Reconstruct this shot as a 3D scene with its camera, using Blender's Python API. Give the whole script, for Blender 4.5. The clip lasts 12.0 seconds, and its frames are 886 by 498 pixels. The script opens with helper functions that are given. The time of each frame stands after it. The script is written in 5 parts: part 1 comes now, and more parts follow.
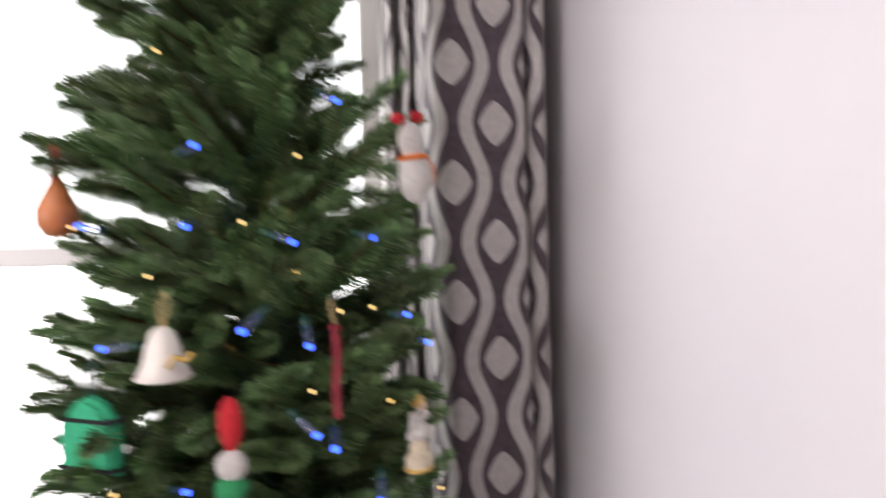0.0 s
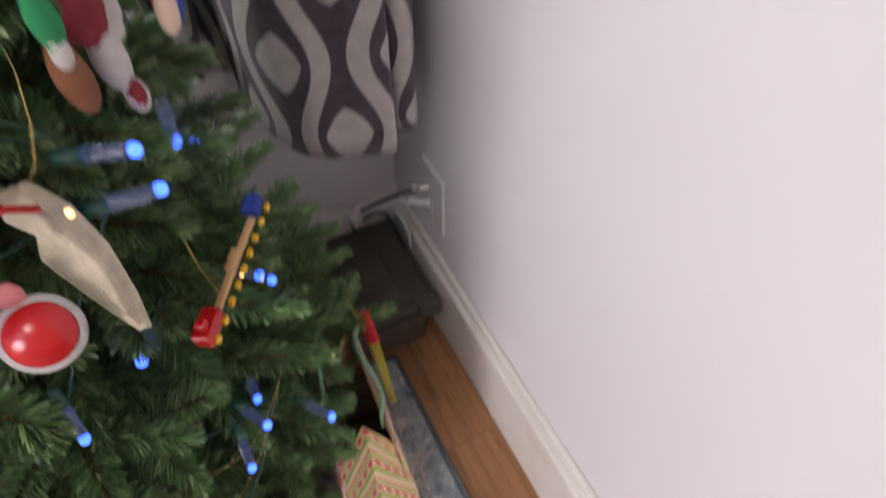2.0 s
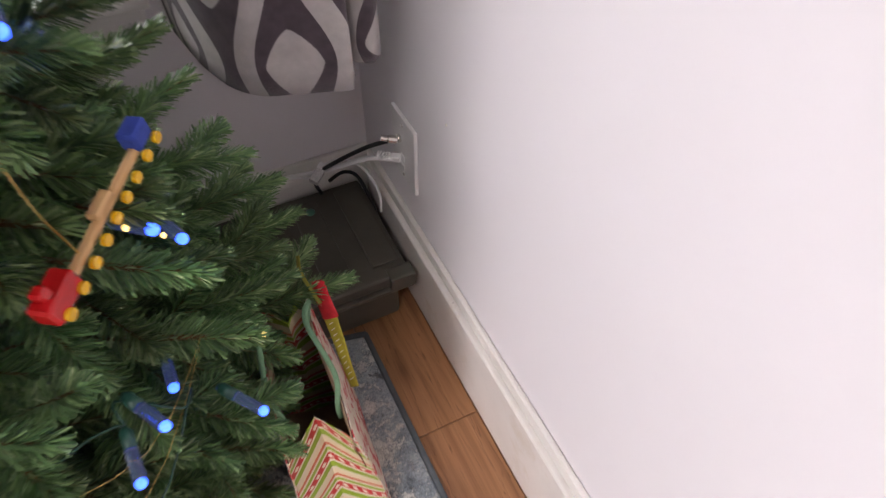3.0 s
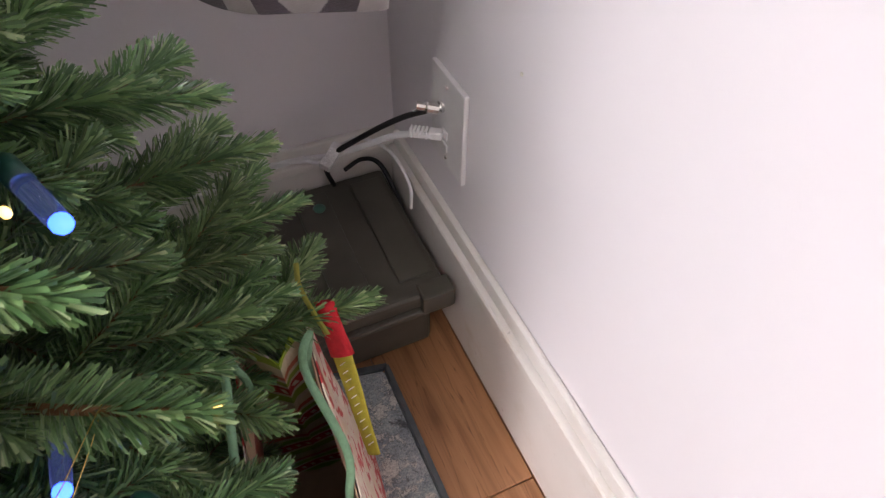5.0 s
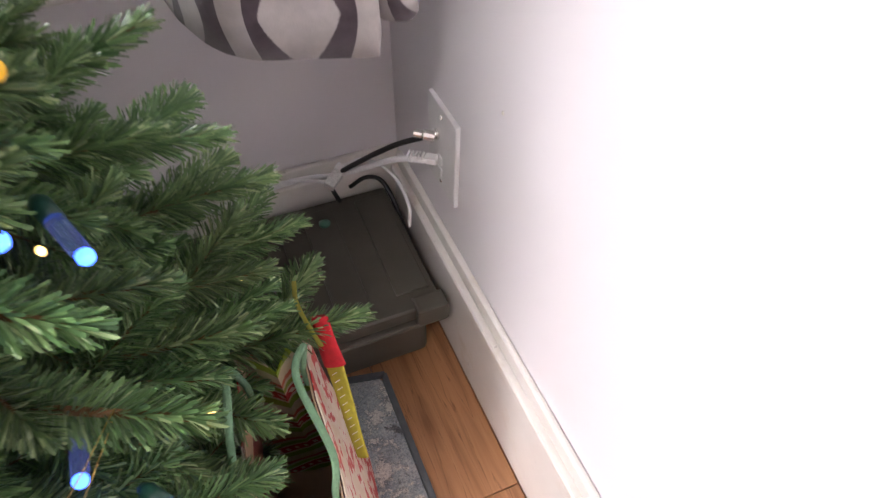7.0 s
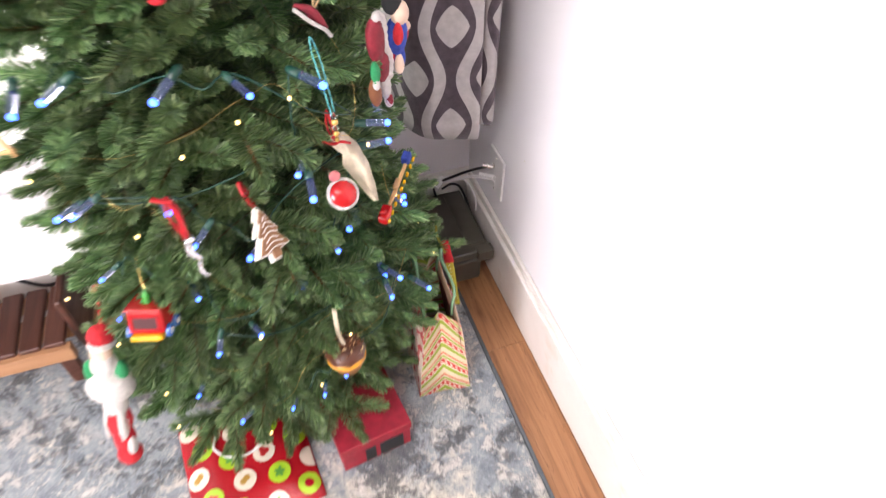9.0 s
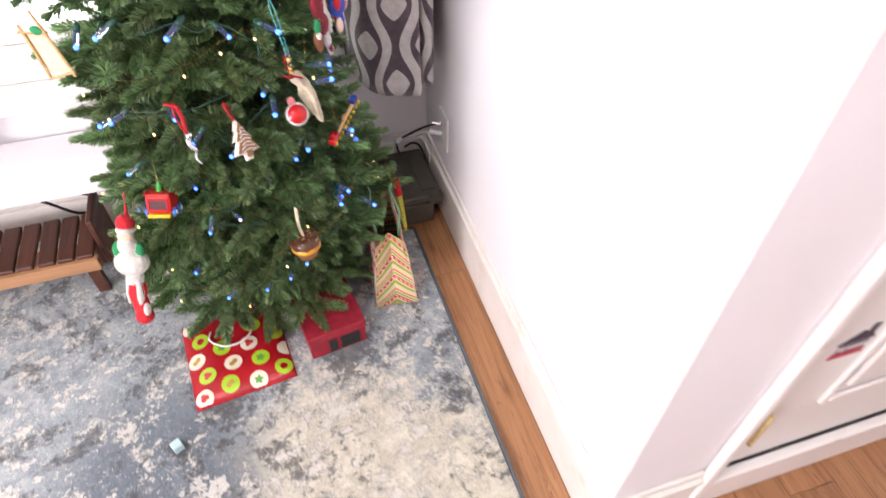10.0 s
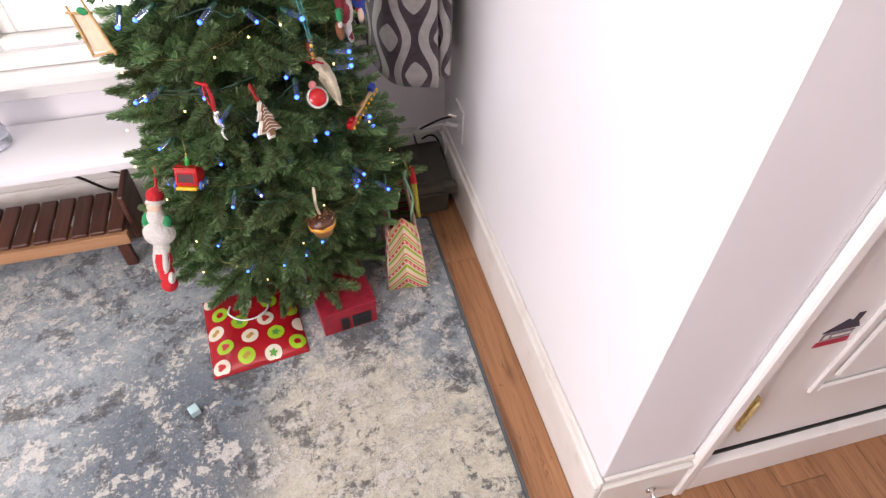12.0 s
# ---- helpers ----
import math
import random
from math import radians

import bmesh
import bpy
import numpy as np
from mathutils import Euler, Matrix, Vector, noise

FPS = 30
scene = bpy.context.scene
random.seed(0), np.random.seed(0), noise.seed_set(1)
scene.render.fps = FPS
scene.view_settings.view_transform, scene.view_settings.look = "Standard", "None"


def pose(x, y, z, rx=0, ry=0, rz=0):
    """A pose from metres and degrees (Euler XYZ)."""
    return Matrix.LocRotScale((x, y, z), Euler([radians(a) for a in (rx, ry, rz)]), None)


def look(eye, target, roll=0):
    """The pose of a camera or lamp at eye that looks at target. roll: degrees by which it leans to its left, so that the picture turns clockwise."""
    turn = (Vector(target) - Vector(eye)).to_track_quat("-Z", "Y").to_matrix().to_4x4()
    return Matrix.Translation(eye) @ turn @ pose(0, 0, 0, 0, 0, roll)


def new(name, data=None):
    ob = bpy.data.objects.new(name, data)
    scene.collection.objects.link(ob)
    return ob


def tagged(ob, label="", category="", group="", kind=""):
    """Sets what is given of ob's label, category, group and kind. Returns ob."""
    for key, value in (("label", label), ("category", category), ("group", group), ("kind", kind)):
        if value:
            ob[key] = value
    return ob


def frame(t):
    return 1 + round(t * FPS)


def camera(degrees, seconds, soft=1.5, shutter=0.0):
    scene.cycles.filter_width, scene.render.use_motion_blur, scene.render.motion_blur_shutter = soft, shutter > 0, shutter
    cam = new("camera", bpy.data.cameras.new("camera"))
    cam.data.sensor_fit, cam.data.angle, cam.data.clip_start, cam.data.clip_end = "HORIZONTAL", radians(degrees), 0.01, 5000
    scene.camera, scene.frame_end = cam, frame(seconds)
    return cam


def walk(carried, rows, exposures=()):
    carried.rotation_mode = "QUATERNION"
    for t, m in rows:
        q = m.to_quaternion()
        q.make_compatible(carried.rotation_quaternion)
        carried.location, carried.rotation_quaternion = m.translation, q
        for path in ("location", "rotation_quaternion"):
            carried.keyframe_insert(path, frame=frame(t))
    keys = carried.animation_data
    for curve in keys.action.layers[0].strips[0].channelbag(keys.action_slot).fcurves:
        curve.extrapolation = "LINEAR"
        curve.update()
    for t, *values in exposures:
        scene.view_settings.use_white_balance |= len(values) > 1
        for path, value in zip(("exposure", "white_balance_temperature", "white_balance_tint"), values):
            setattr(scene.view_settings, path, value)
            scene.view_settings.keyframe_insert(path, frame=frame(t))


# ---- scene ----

# ---- camera ----
cam = camera(71.6, 12.0, soft=1.3, shutter=0.6)
PATH = [
    (0, (-0.489, -1.412, 1.48), (-0.112, 0.551, 1.432), -1.5),
    (0.5, (-0.359, -1.325, 1.364), (0.24, 0.582, 1.296), -1.0),
    (1, (-0.328, -1.22, 1.261), (0.373, 0.652, 1.188), -1.2),
    (1.4, (-0.322, -1.114, 1.189), (0.418, 0.738, 1.04), -1.6),
    (1.5, (-0.342, -1.077, 1.121), (0.452, 0.733, 0.818), -2.4),
    (1.7, (-0.324, -1.037, 1.106), (0.345, 0.6, 0.171), -0.7),
    (2, (-0.336, -0.931, 1.073), (0.249, 0.289, -0.4), -0.2),
    (2.3, (-0.338, -0.907, 1.037), (0.238, 0.225, -0.508), 2.0),
    (2.5, (-0.333, -0.893, 1.017), (0.252, 0.214, -0.543), 2.4),
    (3, (-0.277, -0.871, 0.957), (0.308, 0.281, -0.57), 1.0),
    (3.2, (-0.274, -0.852, 0.908), (0.336, 0.314, -0.597), 0.2),
    (5, (-0.248, -0.708, 0.763), (0.315, 0.487, -0.739), 1.1),
    (5.5, (-0.234, -0.703, 0.769), (0.311, 0.49, -0.74), 1.5),
    (6, (-0.226, -0.706, 0.777), (0.307, 0.492, -0.733), 1.5),
    (6.5, (-0.23, -0.711, 0.787), (0.306, 0.493, -0.717), 1.5),
    (6.7, (-0.228, -0.719, 0.788), (0.296, 0.499, -0.71), 0.8),
    (8.3, (-0.362, -0.977, 1.177), (0.126, 0.273, -0.306), 0.8),
    (8.5, (-0.412, -1.051, 1.245), (0.063, 0.217, -0.228), 0.4),
    (9, (-0.525, -1.283, 1.357), (-0.079, -0.011, -0.12), 0.8),
    (9.5, (-0.547, -1.474, 1.478), (-0.104, -0.2, 0.002), 1.1),
    (10, (-0.489, -1.687, 1.493), (-0.067, -0.403, 0.018), 0.8),
    (10.5, (-0.463, -1.753, 1.503), (-0.055, -0.459, 0.034), 0.7),
    (11, (-0.478, -1.742, 1.499), (-0.081, -0.447, 0.027), 0.6),
    (11.5, (-0.485, -1.757, 1.505), (-0.107, -0.455, 0.034), 0.8),
    (12, (-0.484, -1.772, 1.513), (-0.125, -0.465, 0.043), 0.9),
]
walk(cam, [(t, look(e, a, r)) for t, e, a, r in PATH],
     exposures=[(0.0, -0.84), (0.5, -0.90), (1.0, -0.90), (1.4, -1.06), (1.7, -1.0), (2.0, -0.70), (2.5, -0.58), (3.0, -0.42), (5.0, -0.08), (6.5, 0.22), (8.5, 0.36), (9.5, 0.40), (10.5, -0.22), (12.0, -0.34)])

# ---- light ----
world = bpy.data.worlds.new("sky_world")
scene.world = world
world.use_nodes = True
wn = world.node_tree
sky = wn.nodes.new("ShaderNodeTexSky")
sky.sky_type, sky.sun_disc = "NISHITA", False
sky.sun_elevation, sky.sun_rotation = radians(35), radians(-60)
wn.nodes["Background"].inputs["Strength"].default_value = 0.12
wn.links.new(sky.outputs[0], wn.nodes["Background"].inputs["Color"])


def area(name, eye, target, sx, sy, watts, colour):
    d = bpy.data.lights.new(name, "AREA")
    d.shape, d.size, d.size_y, d.energy, d.color = "RECTANGLE", sx, sy, watts, colour
    o = new(name, d)
    o.matrix_world = look(eye, target)
    return o


# daylight by the north window and an unseen west one; overhead, an added fill
area("window_light_north", (-0.78, 0.10, 1.4), (-0.78, -2, 1.0), 0.85, 1.4, 24, (1.0, 0.95, 0.96))
area("window_light_west", (-3.15, -2.70, 1.45), (0, -0.8, 0.7), 1.0, 1.2, 121, (1.0, 0.915, 0.945))
# fill from above to lift rug and tree; no lamp is seen there
area("overhead_fill_light", (-1.2, -1.75, 2.38), (-1.2, -1.75, 0), 0.45, 0.45, 26, (1.0, 0.94, 0.92))


# ---- materials ----
class Mat:
    """A node material: a principled surface with a few helpers."""

    def __init__(self, name, rough=0.5, metal=0.0, colour=(0.8, 0.8, 0.8), spec=0.5):
        self.m = bpy.data.materials.new(name)
        self.m.use_nodes = True
        self.t = self.m.node_tree
        self.b = self.t.nodes["Principled BSDF"]
        self.b.inputs["Roughness"].default_value = rough
        self.b.inputs["Metallic"].default_value = metal
        self.b.inputs["Base Color"].default_value = (*colour, 1)
        self.b.inputs["Specular IOR Level"].default_value = spec

    def node(self, kind, **values):
        n = self.t.nodes.new(kind)
        for k, v in values.items():
            n.inputs[k.replace("_", " ")].default_value = v
        return n

    def link(self, a, b):
        self.t.links.new(a, b)

    def coords(self, out="Object", scale=(1, 1, 1), rot=(0, 0, 0)):
        c, m = self.node("ShaderNodeTexCoord"), self.node("ShaderNodeMapping")
        m.inputs["Scale"].default_value = scale
        m.inputs["Rotation"].default_value = rot
        self.link(c.outputs[out], m.inputs[0])
        return m.outputs[0]

    def noise(self, scale, detail=4, rough=0.55, vec=None, distort=0.0):
        n = self.node("ShaderNodeTexNoise", Scale=scale, Detail=detail, Roughness=rough, Distortion=distort)
        self.link(vec or self.coords(), n.inputs["Vector"])
        return n.outputs["Fac"]

    def ramp(self, fac, stops):
        r = self.t.nodes.new("ShaderNodeValToRGB")
        e = r.color_ramp.elements
        while len(e) < len(stops):
            e.new(0.5)
        for el, (p, c) in zip(e, stops):
            el.position, el.color = p, (*c, 1)
        self.link(fac, r.inputs[0])
        return r.outputs[0]

    def math(self, op, a, b=0.0, c=0.0):
        n = self.t.nodes.new("ShaderNodeMath")
        n.operation = op
        for i, v in enumerate((a, b, c)):
            if isinstance(v, (int, float)):
                n.inputs[i].default_value = v
            else:
                self.link(v, n.inputs[i])
        return n.outputs[0]

    def mix(self, fac, a, b, blend="MIX"):
        n = self.t.nodes.new("ShaderNodeMix")
        n.data_type, n.blend_type = "RGBA", blend
        for i, v in ((0, fac), (6, a), (7, b)):
            if isinstance(v, (int, float)):
                n.inputs[i].default_value = v
            elif isinstance(v, tuple):
                n.inputs[i].default_value = (*v, 1)
            else:
                self.link(v, n.inputs[i])
        return n.outputs[2]

    def colour(self, out):
        self.link(out, self.b.inputs["Base Color"])
        return self

    def bump(self, fac, strength=0.2, dist=0.002):
        n = self.node("ShaderNodeBump", Strength=strength, Distance=dist)
        self.link(fac, n.inputs["Height"])
        self.link(n.outputs[0], self.b.inputs["Normal"])
        return self

    def roughness(self, out):
        self.link(out, self.b.inputs["Roughness"])
        return self


def plain(name, colour, rough=0.5, metal=0.0, vary=0.12, scale=30, bump=0.1, dist=0.001, spec=0.5):
    """A material with soft variation of tone and a fine grain."""
    m = Mat(name, rough, metal, colour, spec)
    dark = tuple(c * (1 - vary) for c in colour)
    light = tuple(min(1, c * (1 + vary)) for c in colour)
    m.colour(m.ramp(m.noise(scale, 5), [(0.3, dark), (0.7, light)]))
    m.bump(m.noise(scale * 9, 3), bump, dist)
    return m.m


def painted(name, colour, rough, roller):
    m = Mat(name, rough, 0, colour)
    c = m.mix(m.ramp(m.noise(1.7, 4), [(0.35, (0, 0, 0)), (0.75, (1, 1, 1))]), colour, tuple(v * 0.955 for v in colour))
    smudge = m.ramp(m.noise(9, 6, 0.65), [(0.66, (0, 0, 0)), (0.8, (0.5, 0.5, 0.5))])
    m.colour(m.mix(smudge, c, tuple(v * 0.94 for v in colour)))
    m.bump(m.noise(roller, 4, 0.6), 0.14, 0.0012)
    m.roughness(m.ramp(m.noise(6, 3), [(0.3, (rough - 0.06,) * 3), (0.7, (rough + 0.08,) * 3)]))
    return m.m


M_WALL = painted("wall_paint", (0.80, 0.775, 0.80), 0.55, 260)
M_TRIM = painted("trim_gloss", (0.83, 0.81, 0.79), 0.32, 120)
M_CEIL = painted("ceiling_paint", (0.82, 0.82, 0.81), 0.8, 200)
M_DOOR = painted("door_paint", (0.80, 0.78, 0.76), 0.36, 150)


def wood(name, dark, mid, light, rough=0.4, along="y", stretch=18, seed=0.0, knots=False):
    m = Mat(name, rough)
    c = m.node("ShaderNodeTexCoord")
    info = m.node("ShaderNodeObjectInfo")
    off = m.node("ShaderNodeCombineXYZ")
    for i, k in enumerate((7.3, 13.1, 5.7)):
        m.link(m.math("MULTIPLY_ADD", info.outputs["Random"], k, seed), off.inputs[i])
    add = m.node("ShaderNodeVectorMath")
    m.link(c.outputs["Object"], add.inputs[0])
    m.link(off.outputs[0], add.inputs[1])
    mp = m.node("ShaderNodeMapping")
    mp.inputs["Scale"].default_value = {"x": (1, stretch, stretch), "y": (stretch, 1, stretch), "z": (stretch, stretch, 1)}[along]
    m.link(add.outputs[0], mp.inputs[0])
    grain = m.noise(3.0, 7, 0.6, mp.outputs[0], 0.6)
    broad = m.noise(3.5, 3, 0.5, add.outputs[0], 0.4)
    fine = m.noise(16, 5, 0.7, mp.outputs[0])
    col = m.ramp(grain, [(0.28, dark), (0.5, mid), (0.75, light)])
    col = m.mix(m.ramp(broad, [(0.35, (0, 0, 0)), (0.7, (0.6, 0.6, 0.6))]), col, mid)
    col = m.mix(m.ramp(fine, [(0.22, (0.36, 0.36, 0.36)), (0.40, (0, 0, 0))]), col, dark)
    if knots:
        spot = m.node("ShaderNodeTexVoronoi", Scale=1.0)
        lie = m.node("ShaderNodeMapping")
        lie.inputs["Scale"].default_value = (9.0, 3.2, 9.0)
        m.link(add.outputs[0], lie.inputs[0])
        m.link(lie.outputs[0], spot.inputs["Vector"])
        d = m.math("MULTIPLY_ADD", fine, 0.10, spot.outputs["Distance"])
        col = m.mix(m.ramp(d, [(0.10, (0.85, 0.85, 0.85)), (0.15, (0.35, 0.35, 0.35)), (0.24, (0, 0, 0))]), col, dark)
        split = m.math("ABSOLUTE", m.math("SUBTRACT", m.noise(2.2, 3, 0.5, mp.outputs[0], 1.5), 0.5))
        col = m.mix(m.ramp(split, [(0.0, (0.8, 0.8, 0.8)), (0.010, (0, 0, 0))]), col, dark)
    tone = m.math("MULTIPLY_ADD", info.outputs["Random"], 0.25, 0.87)
    hsv = m.node("ShaderNodeHueSaturation")
    m.link(tone, hsv.inputs["Value"])
    m.link(col, hsv.inputs["Color"])
    m.colour(hsv.outputs[0])
    m.bump(fine, 0.12, 0.0008)
    m.roughness(m.ramp(grain, [(0.3, (rough + 0.12,) * 3), (0.7, (rough - 0.04,) * 3)]))
    return m.m


M_FLOOR = wood("oak_laminate", (0.13, 0.056, 0.024), (0.325, 0.155, 0.070), (0.44, 0.235, 0.115), 0.36, knots=True)
M_BENCH = wood("walnut_stain", (0.030, 0.012, 0.008), (0.075, 0.027, 0.017), (0.13, 0.05, 0.03), 0.42, "y", 14)
M_RAIL = wood("bare_pine", (0.25, 0.12, 0.05), (0.42, 0.22, 0.11), (0.52, 0.30, 0.16), 0.5, "x", 14)


def rug_material():
    m = Mat("rug_pile", 0.95, spec=0.15)
    v = m.coords()
    big = m.noise(2.3, 4, 0.55, v, 0.2)
    mid = m.noise(15, 10, 0.79, v, 0.1)
    speck = m.noise(64, 6, 0.8, v, 0.1)
    clump = m.noise(26, 8, 0.78, v, 0.05)
    pile = m.noise(420, 3, 0.7, v)
    blue = m.ramp(mid, [(0.28, (0.13, 0.155, 0.180)), (0.42, (0.27, 0.315, 0.350)), (0.54, (0.43, 0.475, 0.50)), (0.68, (0.66, 0.655, 0.63))])
    cream = m.ramp(mid, [(0.28, (0.36, 0.33, 0.28)), (0.42, (0.63, 0.585, 0.47)), (0.64, (0.86, 0.82, 0.69))])
    # the woven medallion: a pale field that breaks up into the blue ground
    sep = m.node("ShaderNodeSeparateXYZ")
    m.link(v, sep.inputs[0])
    dx = m.math("MULTIPLY", m.math("ADD", sep.outputs[0], 0.44), 2.0)
    dy = m.math("MULTIPLY", m.math("ADD", sep.outputs[1], 1.12), 2.4)
    d = m.math("SQRT", m.math("ADD", m.math("MULTIPLY", dx, dx), m.math("MULTIPLY", dy, dy)))
    field = m.math("SUBTRACT", m.math("MULTIPLY_ADD", big, 1.1, 0.58), m.math("MULTIPLY", d, 0.85))
    field = m.math("ADD", field, m.math("MULTIPLY_ADD", mid, 1.5, -0.75))
    col = m.mix(m.ramp(field, [(0.26, (0, 0, 0)), (0.52, (1, 1, 1))]), blue, cream)
    ex = m.math("MULTIPLY", m.math("ADD", sep.outputs[0], 0.96), 3.6)
    ey = m.math("MULTIPLY", m.math("ADD", sep.outputs[1], 0.98), 2.6)
    deep = m.math("SUBTRACT", m.math("MULTIPLY_ADD", mid, 1.6, 0.25), m.math("SQRT", m.math("ADD", m.math("MULTIPLY", ex, ex), m.math("MULTIPLY", ey, ey))))
    col = m.mix(m.ramp(deep, [(0.0, (0, 0, 0)), (0.45, (0.82, 0.82, 0.82))]), col, (0.115, 0.145, 0.185))
    worn = m.ramp(m.math("ADD", m.math("MULTIPLY", speck, 0.6), m.math("MULTIPLY", m.noise(5.5, 9, 0.72, v, 0.6), 0.55)), [(0.615, (0, 0, 0)), (0.66, (1, 1, 1))])
    col = m.mix(worn, col, (0.80, 0.755, 0.67))
    patch = m.math("ADD", m.math("MULTIPLY", clump, 0.7), m.math("MULTIPLY", m.noise(6.5, 4, 0.6, v), 0.4))
    col = m.mix(m.ramp(patch, [(0.583, (0, 0, 0)), (0.592, (0.62, 0.62, 0.62)), (0.600, (0.62, 0.62, 0.62)), (0.610, (0, 0, 0))]), col, (0.07, 0.072, 0.08))
    col = m.mix(m.ramp(patch, [(0.604, (0, 0, 0)), (0.614, (0.85, 0.85, 0.85))]), col, (0.78, 0.75, 0.69))
    dark = m.ramp(m.math("ADD", m.math("MULTIPLY", m.noise(34, 8, 0.82, v, 0.4), 0.6), m.math("MULTIPLY", m.noise(4.3, 5, 0.6, v, 1.5), 0.6)), [(0.635, (0, 0, 0)), (0.68, (0.8, 0.8, 0.8))])
    col = m.mix(dark, col, (0.060, 0.062, 0.068))
    tuft = m.noise(150, 5, 0.85, v)
    col = m.mix(m.ramp(tuft, [(0.56, (0, 0, 0)), (0.66, (0.55, 0.55, 0.55))]), col, (0.80, 0.77, 0.71))
    col = m.mix(m.ramp(tuft, [(0.34, (0.55, 0.55, 0.55)), (0.45, (0, 0, 0))]), col, (0.13, 0.14, 0.155))
    col = m.mix(m.ramp(pile, [(0.25, (0.65, 0.65, 0.65)), (0.6, (0, 0, 0))]), col, (0.10, 0.11, 0.12), "MULTIPLY")
    m.colour(col)
    relief = m.math("ADD", pile, m.math("MULTIPLY", speck, 1.4))
    raised = m.ramp(patch, [(0.585, (0, 0, 0)), (0.615, (1, 1, 1))])
    m.bump(m.math("ADD", relief, m.math("MULTIPLY_ADD", raised, 0.6, m.math("MULTIPLY", worn, 0.3))), 0.7, 0.0045)
    m.b.inputs["Sheen Weight"].default_value = 0.25
    return m.m


def skirting_material():
    """Old cream gloss paint with yellowed scuffs and grey scrapes along the board."""
    m = Mat("skirting_paint", 0.38)
    wide = m.ramp(m.noise(5, 5, 0.6), [(0.35, (0.70, 0.67, 0.63)), (0.7, (0.78, 0.755, 0.72))])
    stain = m.ramp(m.noise(11, 6, 0.7), [(0.56, (0, 0, 0)), (0.72, (0.6, 0.6, 0.6))])
    col = m.mix(stain, wide, (0.60, 0.53, 0.42))
    scrape = m.ramp(m.noise(70, 4, 0.7), [(0.66, (0, 0, 0)), (0.72, (0.5, 0.5, 0.5))])
    m.colour(m.mix(scrape, col, (0.36, 0.33, 0.30)))
    m.bump(m.noise(45, 5, 0.6), 0.25, 0.002)
    return m.m


M_SKIRT = skirting_material()
M_RUG = rug_material()
M_BIND = plain("rug_binding", (0.10, 0.115, 0.125), 0.9, scale=80, bump=0.6)
PERIOD, COLUMN = 0.222, 0.083


def curtain_material():
    """Ogee weave: pale wavy bands with a pale lozenge in each dark eye. UV is in metres of cloth."""
    m = Mat("ogee_cloth", 0.85, spec=0.2)
    uv = m.node("ShaderNodeTexCoord")
    sep = m.node("ShaderNodeSeparateXYZ")
    m.link(uv.outputs["UV"], sep.inputs[0])
    u = m.math("DIVIDE", sep.outputs[0], COLUMN)
    v = m.math("DIVIDE", sep.outputs[1], PERIOD)
    # lozenges: even columns at whole v, odd columns half a period on
    def lozenge(shift):
        du = m.math("SUBTRACT", m.math("FRACT", m.math("MULTIPLY_ADD", u, 0.5, 0.5 + shift * 0.5)), 0.5)
        dv = m.math("SUBTRACT", m.math("FRACT", m.math("ADD", v, 0.5 + shift * 0.5)), 0.5)
        a = m.math("POWER", m.math("MULTIPLY", m.math("ABSOLUTE", du), 2 / 0.40), 1.35)
        b = m.math("POWER", m.math("MULTIPLY", m.math("ABSOLUTE", dv), 1 / 0.19), 1.35)
        return m.math("SUBTRACT", 1.0, m.math("ADD", a, b))
    loz = m.math("MAXIMUM", lozenge(0.0), lozenge(1.0))
    wave = m.math("COSINE", m.math("MULTIPLY", v, 2 * math.pi))
    def band(k, sign):
        c = m.math("MULTIPLY_ADD", wave, 0.21 * sign, k)
        du = m.math("MULTIPLY", m.math("SUBTRACT", m.math("FRACT", m.math("MULTIPLY", m.math("SUBTRACT", u, c), 0.5)), 0.5), 2.0)
        return m.math("SUBTRACT", 0.165, m.math("SUBTRACT", 1.0, m.math("ABSOLUTE", du)))
    bands = m.math("MAXIMUM", band(0.5, 1), band(1.5, -1))
    fac = m.math("MAXIMUM", m.math("MULTIPLY", loz, 2.0), m.math("MULTIPLY", bands, 14.0))
    thread = m.noise(900, 2, 0.6)
    fac = m.math("MULTIPLY_ADD", thread, 0.3, fac)
    pale = m.ramp(m.noise(60, 5), [(0.3, (0.385, 0.360, 0.350)), (0.7, (0.475, 0.450, 0.435))])
    taupe = m.ramp(m.noise(60, 5), [(0.3, (0.060, 0.046, 0.055)), (0.7, (0.092, 0.073, 0.085))])
    m.colour(m.mix(m.ramp(fac, [(0.10, (0, 0, 0)), (0.20, (1, 1, 1))]), taupe, pale))
    m.bump(m.math("ADD", thread, m.math("MULTIPLY", m.noise(14, 3), 2.0)), 0.35, 0.0012)
    m.b.inputs["Sheen Weight"].default_value = 0.2
    return m.m


M_CURTAIN = curtain_material()


